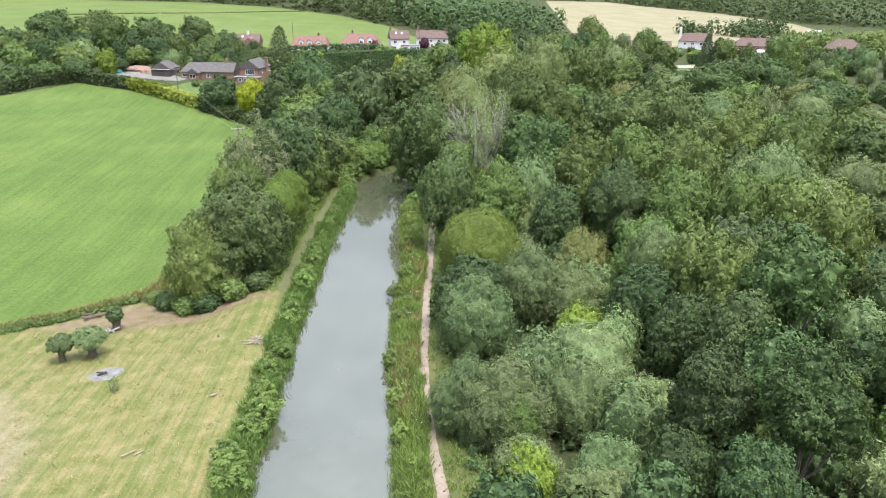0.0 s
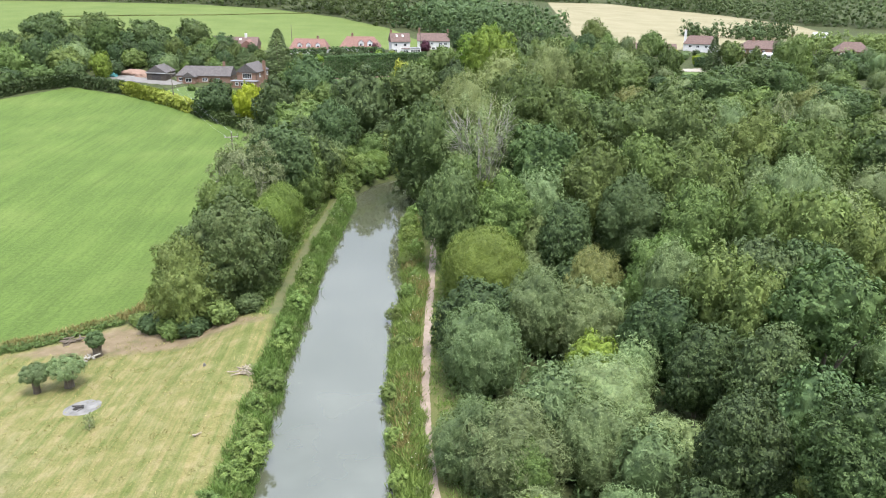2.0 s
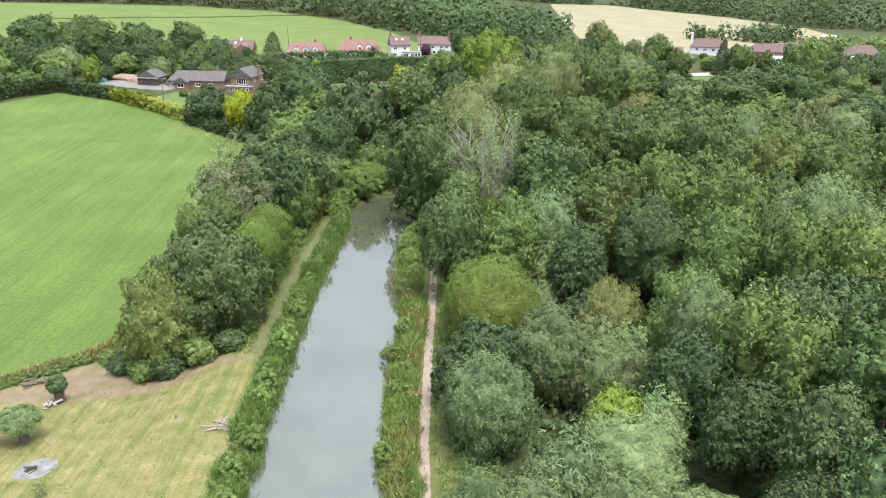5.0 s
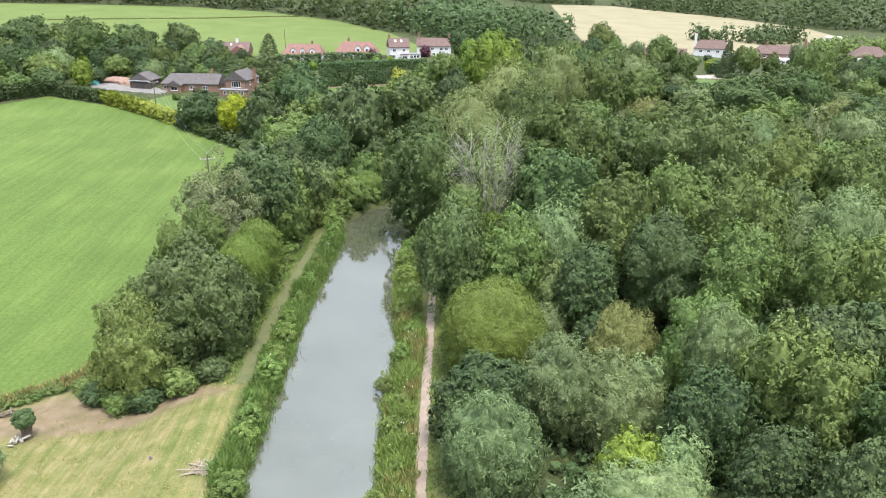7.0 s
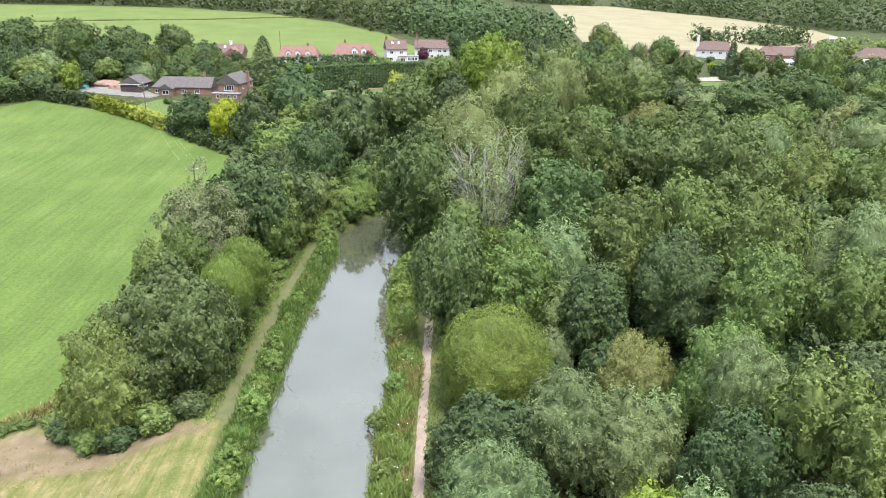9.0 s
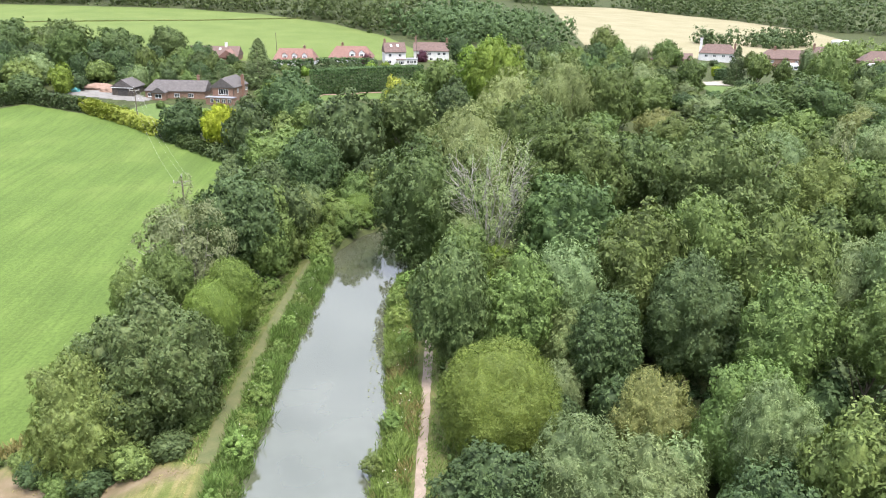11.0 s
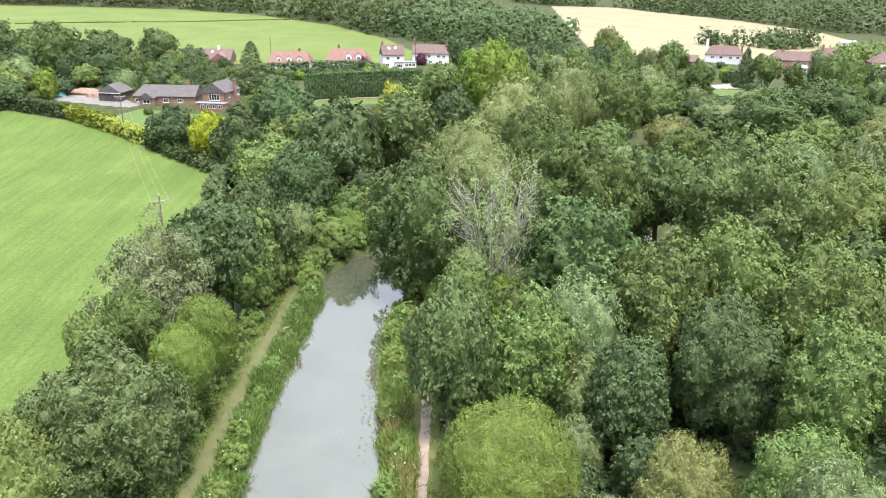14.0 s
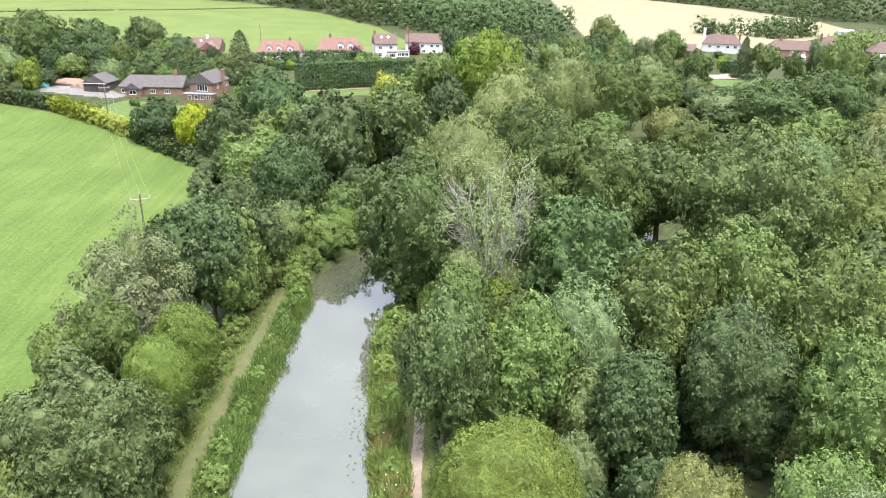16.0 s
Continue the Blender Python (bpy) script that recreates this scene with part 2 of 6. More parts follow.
def inside(poly, x, y):
    """Signed metres to a polygon's edge, positive inside. Takes arrays."""
    d = np.full(x.shape, 1e9)
    inn = np.zeros(x.shape, bool)
    n = len(poly)
    for i in range(n):
        ax, ay = poly[i]
        bx, by = poly[(i + 1) % n]
        ux, uy = bx - ax, by - ay
        s = np.clip(((x - ax) * ux + (y - ay) * uy) / (ux * ux + uy * uy + 1e-9), 0, 1)
        d = np.minimum(d, np.hypot(x - ax - s * ux, y - ay - s * uy))
        cross = ((ay > y) != (by > y)) & (x < (bx - ax) * (y - ay) / ((by - ay) if by != ay else 1e-9) + ax)
        inn ^= cross
    return np.where(inn, d, -d)


FIELD = ((-175, 40), (-52.5, 93.5), (-44, 99.5), (-36.5, 107), (-34, 118), (-35, 150), (-39, 190), (-36, 224), (-52, 241), (-66, 254), (-90, 275), (-118, 287), (-134, 264), (-190, 262))
MEADOW = ((-175, 30), (-175, 38), (-53, 93), (-44, 98), (-36, 103.5), (-15.5, 99), (-13.5, 80), (-13, 20), (-60, -20))
SOIL = ((-48, 94.5), (-36, 102.5), (-22, 99.5), (-16.5, 97), (-24, 94), (-37, 93))
FAR_FIELD = ((-330, 430), (-200, 402), (-130, 366), (-60, 355), (22, 362), (4, 400), (-8, 437), (-40, 486), (-83, 522), (-140, 546), (-198, 556), (-400, 600))
WHEAT = ((96, 440), (150, 440), (200, 465), (300, 560), (309, 632), (286, 716), (204, 832), (138, 805), (105, 525))
LAWN = ((-36, 291), (0, 291), (10, 299), (-36, 299))
LAWN2 = ((-88, 280), (-68, 262), (-58, 286), (-80, 293))
LAWN3 = ((116, 322), (132, 326), (140, 346), (120, 344))
LAWN4 = ((128, 200), (180, 205), (180, 214), (130, 210))
GX = axis(-66, 12, 0.75, -170, 130, 2.6, 2600)
GY = axis(40, 172, 0.75, 20, 420, 2.6, 2600)
gx, gy = np.meshgrid(GX, GY)
gzz = ground_z(gx, gy)
nx, ny = len(GX), len(GY)
idx = np.arange(nx * ny).reshape(ny, nx)
quads = np.stack((idx[:-1, :-1], idx[:-1, 1:], idx[1:, 1:], idx[1:, :-1]), -1).reshape(-1, 4)


def ground_material():
    m, n, l, p = mat_new("ground_cover")
    co = n.new("ShaderNodeTexCoord")
    v = co.outputs["Object"]

    def zone(name, soft, wob):
        a = n.new("ShaderNodeAttribute")
        a.attribute_name = name
        w = n.new("ShaderNodeMath")
        w.operation, w.inputs[1].default_value = "MULTIPLY_ADD", wob
        l.new(tex_noise(n, l, v, 0.35, 5.0, 0.65), w.inputs[0])
        l.new(a.outputs["Fac"], w.inputs[2])
        r = n.new("ShaderNodeMapRange")
        r.inputs["From Min"].default_value, r.inputs["From Max"].default_value = wob / 2 - soft, wob / 2 + soft
        l.new(w.outputs[0], r.inputs["Value"])
        return r.outputs["Result"]

    def stripes(angle, scale, noise_amount):
        mp = n.new("ShaderNodeMapping")
        mp.inputs["Rotation"].default_value = (0, 0, radians(angle))
        mp.inputs["Scale"].default_value = (scale, scale * 0.035, scale)
        l.new(v, mp.inputs["Vector"])
        return tex_noise(n, l, mp.outputs["Vector"], 1.0, 5.0, noise_amount)

    fine = tex_noise(n, l, v, 5.0, 6.0, 0.7)
    mid = tex_noise(n, l, v, 0.5, 5.0, 0.6)
    broad = tex_noise(n, l, v, 0.055, 4.0, 0.55)
    # under trees and in rough places
    rough_c = ramp(n, l, mid, (0.3, (0.030, 0.036, 0.016)), (0.7, (0.066, 0.080, 0.028)))
    # young crop: bright green with drill lines and paler and darker drifts
    crop = ramp(n, l, broad, (0.30, (0.070, 0.109, 0.024)), (0.52, (0.081, 0.123, 0.027)), (0.72, (0.099, 0.139, 0.034)))
    crop = mix_col(n, l, 1.0, crop, ramp(n, l, stripes(32, 1.6, 0.6), (0.36, g3(0.92)), (0.62, g3(1.06))), "MULTIPLY")
    crop = mix_col(n, l, 1.0, crop, ramp(n, l, stripes(32, 0.42, 0.7), (0.38, g3(0.92)), (0.62, g3(1.07))), "MULTIPLY")
    crop = mix_col(n, l, 1.0, crop, ramp(n, l, tex_noise(n, l, v, 1.9, 5.0, 0.7), (0.32, g3(0.78)), (0.68, g3(1.2))), "MULTIPLY")
    # mown dry meadow
    dry_a = ramp(n, l, mid, (0.30, (0.110, 0.122, 0.036)), (0.50, (0.153, 0.148, 0.055)), (0.72, (0.204, 0.179, 0.086)))
    dry_b = ramp(n, l, stripes(7, 1.3, 0.7), (0.38, (0.74, 0.86, 0.70)), (0.50, (0.98, 1.0, 0.96)), (0.62, (1.24, 1.12, 1.22)))
    dry = mix_col(n, l, 1.0, dry_a, dry_b, "MULTIPLY")
    hay = n.new("ShaderNodeAttribute")
    hay.attribute_name = "z_hay"
    dry = mix_col(n, l, hay.outputs["Fac"], dry, ramp(n, l, mid, (0.3, (0.170, 0.152, 0.078)), (0.7, (0.262, 0.218, 0.150))))
    dry = mix_col(n, l, 1.0, dry, ramp(n, l, fine, (0.28, g3(0.70)), (0.72, g3(1.22))), "MULTIPLY")
    soil = ramp(n, l, mid, (0.3, (0.122, 0.108, 0.054)), (0.5, (0.165, 0.126, 0.076)), (0.7, (0.205, 0.162, 0.104)))
    verge = ramp(n, l, mid, (0.3, (0.065, 0.082, 0.025)), (0.55, (0.099, 0.106, 0.037)), (0.75, (0.134, 0.122, 0.056)))
    wheat = ramp(n, l, broad, (0.3, (0.190, 0.170, 0.098)), (0.7, (0.232, 0.208, 0.128)))
    lawn = ramp(n, l, mid, (0.3, (0.068, 0.108, 0.030)), (0.7, (0.098, 0.136, 0.042)))
    far = ramp(n, l, broad, (0.3, (0.084, 0.119, 0.030)), (0.7, (0.115, 0.147, 0.042)))
    c = rough_c
    for name, col, soft, wob in (("z_verge", verge, 0.35, 1.6), ("z_meadow", dry, 0.4, 1.6), ("z_soil", soil, 0.9, 5.0), ("z_field", crop, 0.4, 2.0),
                                 ("z_far", far, 0.6, 1.5), ("z_wheat", wheat, 0.6, 1.5), ("z_lawn", lawn, 0.3, 0.8)):
        c = mix_col(n, l, zone(name, soft, wob), c, col)
    l.new(c, p.inputs["Base Color"])
    p.inputs["Roughness"].default_value = 0.95
    p.inputs["Specular IOR Level"].default_value = 0.15
    bump(n, l, fine, p, 0.7, 0.12)
    return m


ground = mesh_object("ground", np.c_[gx.ravel(), gy.ravel(), gzz.ravel()], quads, ground_material(), smooth_faces=True)
tagged(ground, "gently rolling farmland with mown dry meadow, green crop field and rough woodland floor", "ground", kind="structure")
edge_d, edge_side = canal_side(gx, gy)
ZONES = {
    "z_field": inside(FIELD, gx, gy), "z_meadow": inside(MEADOW, gx, gy), "z_soil": inside(SOIL, gx, gy), "z_far": inside(FAR_FIELD, gx, gy),
    "z_wheat": inside(WHEAT, gx, gy), "z_lawn": np.maximum.reduce([inside(q, gx, gy) for q in (LAWN, LAWN2, LAWN3, LAWN4)]),
    "z_verge": np.where(gy < 152, 8.5 - edge_d, -5.0),
    "z_hay": smooth(0, 10, inside(((-75, 40), (-75, 82), (-40, 80), (-30, 66), (-26, 40)), gx, gy)),
}
for key, val in ZONES.items():
    at = ground.data.attributes.new(key, "FLOAT", "POINT")
    at.data.foreach_set("value", np.clip(val, -20, 20).ravel().astype(np.float32))


# ---- canal water ----
def water_material():
    m, n, l, p = mat_new("canal_water")
    co = n.new("ShaderNodeTexCoord")
    f = tex_noise(n, l, co.outputs["Object"], 0.12, 3.0)
    l.new(ramp(n, l, f, (0.3, (0.055, 0.060, 0.036)), (0.7, (0.075, 0.080, 0.052))), p.inputs["Base Color"])
    p.inputs["Roughness"].default_value = 0.03
    p.inputs["IOR"].default_value = 1.62
    p.inputs["Specular IOR Level"].default_value = 1.0
    r = tex_noise(n, l, co.outputs["Object"], 1.3, 3.0)
    bump(n, l, r, p, 0.03, 0.05)
    return m


wv, wf = [], []
for i, (x, y, hw) in enumerate(CANAL):
    ux, uy = CANAL[min(i + 1, len(CANAL) - 1), :2] - CANAL[max(i - 1, 0), :2]
    q = math.hypot(ux, uy)
    for s in (-1.4, -0.7, 0, 0.7, 1.4):
        wv.append((x + uy / q * hw * s, y - ux / q * hw * s, 0.0))
    if i:
        for k in range(4):
            a = (i - 1) * 5 + k
            wf.append((a, a + 1, a + 6, a + 5))
water = mesh_object("water", wv, wf, water_material(), smooth_faces=True)
tagged(water, "still murky green canal water that mirrors the pale cloudy sky", "water", kind="structure")

# ---- towpath ----
PY, PX = (-60, 53, 61, 68, 80, 88, 107, 118, 130, 142, 150), (5.8, 5.4, 4.6, 4.1, 4.1, 4.5, 5.4, 6.0, 6.6, 8.0, 10.0)
pv, pf = [], []
ys = np.arange(-60, 150, 0.5)
for i, y in enumerate(ys):
    x, w = np.interp(y, PY, PX), 0.52 + 0.12 * noise.noise((y * 0.35, 3.1, 0)) + 0.06 * noise.noise((y * 1.7, 9.1, 0))
    for s in (-1, -0.5, 0, 0.5, 1):
        xx = x + s * w + 0.12 * noise.noise((y * 0.8, s * 3, 5))
        pv.append((xx, y, gz(xx, y) + 0.03 + 0.02 * (1 - abs(s))))
    if i:
        for k in range(4):
            a = (i - 1) * 5 + k
            pf.append((a, a + 1, a + 6, a + 5))
towpath = mesh_object("towpath", pv, pf, plain_material("trodden_earth", (0.185, 0.142, 0.108), (0.270, 0.215, 0.168), 0.9, 0.95, 0.5), smooth_faces=True)
tagged(towpath, "narrow trodden bare earth towpath beside the canal", "path", kind="structure")

# ---- grassy footpath on the meadow side ----
FY, FX = (70, 88, 99, 108, 117, 126, 136, 150, 160, 172), (-15.6, -15.2, -14.9, -14.6, -13.9, -13.4, -12.8, -11.3, -10.2, -8.0)
pv, pf = [], []
for i, y in enumerate(np.arange(98, 172, 0.6)):
    x, w = np.interp(y, FY, FX), 1.0 + 0.2 * noise.noise((y * 0.3, 1.3, 4.0))
    for s in (-1, -0.5, 0, 0.5, 1):
        xx = x + s * w + 0.15 * noise.noise((y * 0.7, s * 3, 8))
        pv.append((xx, y, gz(xx, y) + 0.012 + 0.02 * (1 - abs(s))))
    if i:
        for k in range(4):
            a = (i - 1) * 5 + k
            pf.append((a, a + 1, a + 6, a + 5))
footpath = mesh_object("footpath", pv, pf, plain_material("worn_grass", (0.070, 0.085, 0.028), (0.106, 0.106, 0.042), 0.9, 0.95, 0.5), smooth_faces=True)
tagged(footpath, "worn grassy footpath between the trees and the canal", "path", kind="structure")


# ---- trees and shrubs ----
rng = np.random.default_rng(7)


def unit(v):
    return v / np.maximum(np.linalg.norm(v, axis=-1, keepdims=True), 1e-9)


ICO1 = bmesh.new()
bmesh.ops.create_icosphere(ICO1, subdivisions=1, radius=1.0)
ICO1_V = np.array([v.co[:] for v in ICO1.verts])
ICO1_F = np.array([[v.index for v in f.verts] for f in ICO1.faces])
ICO1.free()


def leaf_quads(p, nrm, size, slim):
    """Rhombic leaves, folded a little along the rib, at points p that face nrm."""
    n = len(p)
    t = unit(np.cross(nrm, rng.normal(size=(n, 3))))
    b = np.cross(nrm, t)
    s = (size * rng.uniform(0.65, 1.35, n))[:, None]
    fold = nrm * s * 0.16
    v = np.stack((p - t * s * 0.5, p + b * s * slim * 0.5 + fold, p + t * s * 0.5, p - b * s * slim * 0.5 + fold), 1).reshape(-1, 3)
    k = np.arange(n)[:, None] * 4
    return v, np.concatenate((k + [0, 1, 2], k + [0, 2, 3]))


def leaf_tris(p, nrm, size, slim, upright=0.0):
    """One triangle a leaf. upright: how far leaves point up."""
    n = len(p)
    t = unit(np.cross(nrm, rng.normal(size=(n, 3))))
    if upright:
        up = np.array((0, 0, 1.0)) - nrm * nrm[:, 2:]
        t = unit(t + up * upright)
    b = np.cross(nrm, t)
    s = (size * rng.uniform(0.65, 1.35, n))[:, None]
    v = np.stack((p - t * s * 0.5 - b * s * slim * 0.5, p + t * s * 0.75, p - t * s * 0.5 + b * s * slim * 0.5), 1).reshape(-1, 3)
    return v, np.arange(n * 3).reshape(-1, 3)


def crown_arrays(lumps, leaves, size, slim, core, jitter, fine_core=True, droop=0.0, rise=0.0, sprays=13):
    """A crown out of leaf masses: lumps of (x, y, z, rx, rz); each a small dark heart under many sprays of leaves.
    rise: how far sprays stand up; droop: how far they hang."""
    mid = lumps[:, :3].mean(0)
    vs, fs, off = [], [], 0
    n = max(6, leaves)
    for x, y, z, r, rz in lumps:
        c = np.array((x, y, z))
        sc = np.array((r, r, rz))
        if core:
            v = ICO1_V * (1 + 0.25 * rng.normal(size=(len(ICO1_V), 1))) * sc * core * 0.5 + c
            vs.append(v), fs.append(ICO1_F + off)
            off += len(v)
        away = unit(c - mid + np.array((0, 0, 0.4)))
        k = max(4, min(sprays, n // 5))
        tips = unit(rng.normal(size=(k, 3)) + away * 0.9 + (0, 0, rise))
        reach = rng.uniform(0.80, 1.22, k)
        which = rng.integers(0, k, n)
        d = unit(tips[which] + rng.normal(size=(n, 3)) * 0.26)
        along = reach[which] * rng.uniform(0.55, 1.0, n) ** 0.5
        p = c + d * along[:, None] * sc
        p[:, 2] += (rise * 0.35 - droop) * rng.uniform(0, 1, n) * r
        nrm = unit(d * 0.55 + tips[which] * 0.35 + away * 0.5 + rng.normal(size=d.shape) * jitter * 0.75 + (0, 0, 0.4))
        v, f = leaf_tris(p, nrm, size, slim)
        vs.append(v), fs.append(f + off)
        off += len(v)
    return np.concatenate(vs), np.concatenate(fs)


def limb(points, radii, sides=6):
    """A tapering tube along points."""
    pts = np.array(points, float)
    vs, fs = [], []
    for i, (p, r) in enumerate(zip(pts, radii)):
        d = unit(pts[min(i + 1, len(pts) - 1)] - pts[max(i - 1, 0)])
        a = unit(np.cross(d, (0.3, 0.9, 0.1)))
        b = np.cross(d, a)
        for k in range(sides):
            w = 2 * math.pi * k / sides
            vs.append(p + (a * math.cos(w) + b * math.sin(w)) * r)
        if i:
            o = (i - 1) * sides
            for k in range(sides):
                k2 = (k + 1) % sides
                fs += [(o + k, o + k2, o + sides + k2), (o + k, o + sides + k2, o + sides + k)]
    return np.array(vs), np.array(fs)


def join_arrays(parts):
    vs, fs, off = [], [], 0
    for v, f in parts:
        vs.append(v), fs.append(f + off)
        off += len(v)
    return np.concatenate(vs), np.concatenate(fs)


def branches(h, r, n_limbs, spread, top, thick, twigs=0, crook=1.0):
    """Trunk and limbs: h height of the fork, r spread of the limbs, top their height."""
    out = []
    lean = rng.normal(size=2) * 0.25
    out.append(limb([(0, 0, -0.5), (0, 0, 0.15), (lean[0] * 0.3, lean[1] * 0.3, h * 0.5), (lean[0], lean[1], h), (lean[0] * 1.5, lean[1] * 1.5, top * 0.8)],
                    [thick * 1.5, thick * 1.15, thick * 0.9, thick * 0.7, thick * 0.15], 8))
    for k in range(n_limbs):
        w = 2 * math.pi * (k + rng.uniform(-0.3, 0.3)) / n_limbs
        d = np.array((math.cos(w), math.sin(w)))
        z0 = h * rng.uniform(0.55, 1.15)
        reach = r * rng.uniform(0.55, 0.95) * spread
        z1 = top * rng.uniform(0.6, 0.92)
        p0 = np.array((lean[0] * z0 / h, lean[1] * z0 / h, z0))
        p3 = np.array((d[0] * reach, d[1] * reach, z1))
        p1 = p0 + (p3 - p0) * (0.3, 0.3, 0.2) + rng.normal(size=3) * 0.15 * crook
        p2 = p0 + (p3 - p0) * (0.7, 0.7, 0.62) + rng.normal(size=3) * 0.2 * crook
        out.append(limb([p0, p1, p2, p3], [thick * 0.5, thick * 0.36, thick * 0.22, thick * 0.06], 5))
        for _ in range(twigs):
            s = rng.uniform(0.35, 0.95)
            q0 = p1 + (p3 - p1) * s
            e = unit(np.array((d[0], d[1], 0.9)) + rng.normal(size=3) * 0.65)
            ln = rng.uniform(0.9, 2.4)
            out.append(limb([q0, q0 + e * ln * 0.5 + rng.normal(size=3) * 0.1, q0 + e * ln + (0, 0, 0.2)], [thick * 0.14, thick * 0.09, thick * 0.03], 4))
    return join_arrays(out)


R0, H0 = 5.0, 12.0      # the size at which each kind is drawn; a tree is then scaled to its own


def lumps_round(n, r, h, base, size, lobes=3.0, amp=0.22, squash=0.85, inner=0.25):
    """Leaf masses over an uneven dome from height base to h."""
    seed = rng.uniform(0, 50)
    out = []
    cz, hz = (h + base) / 2, (h - base) / 2
    for k in range(n):
        z = 1 - 1.72 * (k + 0.5) / n
        w = k * 2.399963 + rng.normal() * 0.12
        q = math.sqrt(max(0.0, 1 - z * z))
        d = Vector((q * math.cos(w), q * math.sin(w), z))
        lob = 1 + amp * 2.0 * noise.noise(d * lobes * 0.6 + Vector((seed, 0, 0)))
        s = size * rng.uniform(0.72, 1.3)
        shell = (1.0 if rng.uniform() > inner else rng.uniform(0.45, 0.85)) * lob
        out.append((d.x * (r - s * 0.7) * shell, d.y * (r - s * 0.7) * shell, cz + d.z * (hz - s * 0.6) * shell, s, s * squash * rng.uniform(0.8, 1.15)))
    return np.array(out)


HC = 9.0                # height of a crown drawn at radius R0


def domes(count, wide, top, ring):
    """Heads of a crown: a middle one and others in a ring, as rows of (x, y, radius, top)."""
    out = [(rng.normal() * 0.3, rng.normal() * 0.3, R0 * (wide + 0.06 if count > 1 else 1.0), HC)]
    turn = rng.uniform(0, 6.28)
    for k in range(count - 1):
        w = turn + 2 * math.pi * (k + rng.uniform(-0.25, 0.25)) / (count - 1)
        q, rk = R0 * ring * rng.uniform(0.85, 1.1), R0 * wide * rng.uniform(0.8, 1.1)
        out.append((q * math.cos(w), q * math.sin(w), rk, HC * rng.uniform(*top)))
    return np.array(out)


def ball(cuts):
    bm = bmesh.new()
    bmesh.ops.create_icosphere(bm, subdivisions=cuts, radius=1.0)
    v, f = np.array([q.co[:] for q in bm.verts]), np.array([[q.index for q in g.verts] for g in bm.faces])
    bm.free()
    return v, f


BALLS = (ball(5), ball(4), ball(3))


def crown_boughs(heads, level, boughs, puff, tufts, per, size, slim, upright=0.0, spread=0.30, jitter=0.32):
    """A broadleaf crown: one uneven mass out of several heads, swollen into rounded boughs with creases between them,
    and clothed in tufts of leaves that face outwards."""
    mid = np.array((0, 0, HC * 0.36))
    cells = [(unit(rng.normal(size=(count, 3))), rng.uniform(-0.35, 0.35, count), amount, 2.3 / math.sqrt(count)) for count, amount in ((boughs, puff), (boughs * 5, puff * 0.45))]

    def surface(d):
        reach = np.zeros(len(d))
        for k, (hx, hy, hr, ht) in enumerate(heads):
            h0 = 0.05 * HC * (k > 0)
            c, sc = np.array((hx, hy, h0 + (ht - h0) * 0.42)), np.array((hr, hr, (ht - h0) * 0.57))
            o, w = (mid - c) / sc, d / sc
            qa, qb, qc = (w * w).sum(1), (w * o).sum(1), (o * o).sum() - 1
            disc = qb * qb - qa * qc
            reach = np.maximum(reach, np.where(disc > 0, (-qb + np.sqrt(np.maximum(disc, 0))) / qa, 0))
        for ways, lift, amount, wide in cells:
            dots = d @ ways.T
            near = dots.argmax(1)
            ang = np.arccos(np.clip(dots[np.arange(len(d)), near], -1, 1))
            reach = reach * (1 - amount + amount * np.sqrt(np.clip(1 - (ang / wide) ** 2, 0, 1)) + lift[near] * amount)
        return reach[:, None]

    d, faces = BALLS[0]
    v = mid + d * surface(d)
    a_, b_, c_ = v[faces[:, 0]], v[faces[:, 1]], v[faces[:, 2]]
    fn = np.cross(b_ - a_, c_ - a_)
    area = np.linalg.norm(fn, axis=1)
    fn = unit(fn)
    weight = area * (fn[:, 2] > -0.75)
    pick = rng.choice(len(faces), tufts, p=weight / weight.sum())
    u1, u2 = np.sqrt(rng.uniform(0, 1, tufts)), rng.uniform(0, 1, tufts)
    tp = a_[pick] * (1 - u1)[:, None] + b_[pick] * (u1 * (1 - u2))[:, None] + c_[pick] * (u1 * u2)[:, None]
    tn = unit(fn[pick] + unit(tp - mid) * 0.4)
    tp = tp + tn * (spread * rng.uniform(-0.6, 1.0, tufts))[:, None] + (0, 0, 1) * (upright * spread * rng.uniform(0, 1.2, tufts))[:, None]
    t = np.repeat(np.arange(tufts), per)
    n = len(t)
    o = unit(rng.normal(size=(n, 3)) + tn[t] * 0.5)
    p = tp[t] + o * (spread * rng.uniform(0.2, 1.0, n) * rng.uniform(0.7, 1.4, tufts)[t])[:, None] * (1, 1, 1 + upright * 0.6)
    nrm = unit(o * 0.35 + tn[t] + rng.normal(size=(n, 3)) * jitter)
    return join_arrays([leaf_tris(p, nrm, size, slim, upright), (mid + BALLS[level][0] * surface(BALLS[level][0]) * (0.86, 0.86, 0.89), BALLS[level][1])])


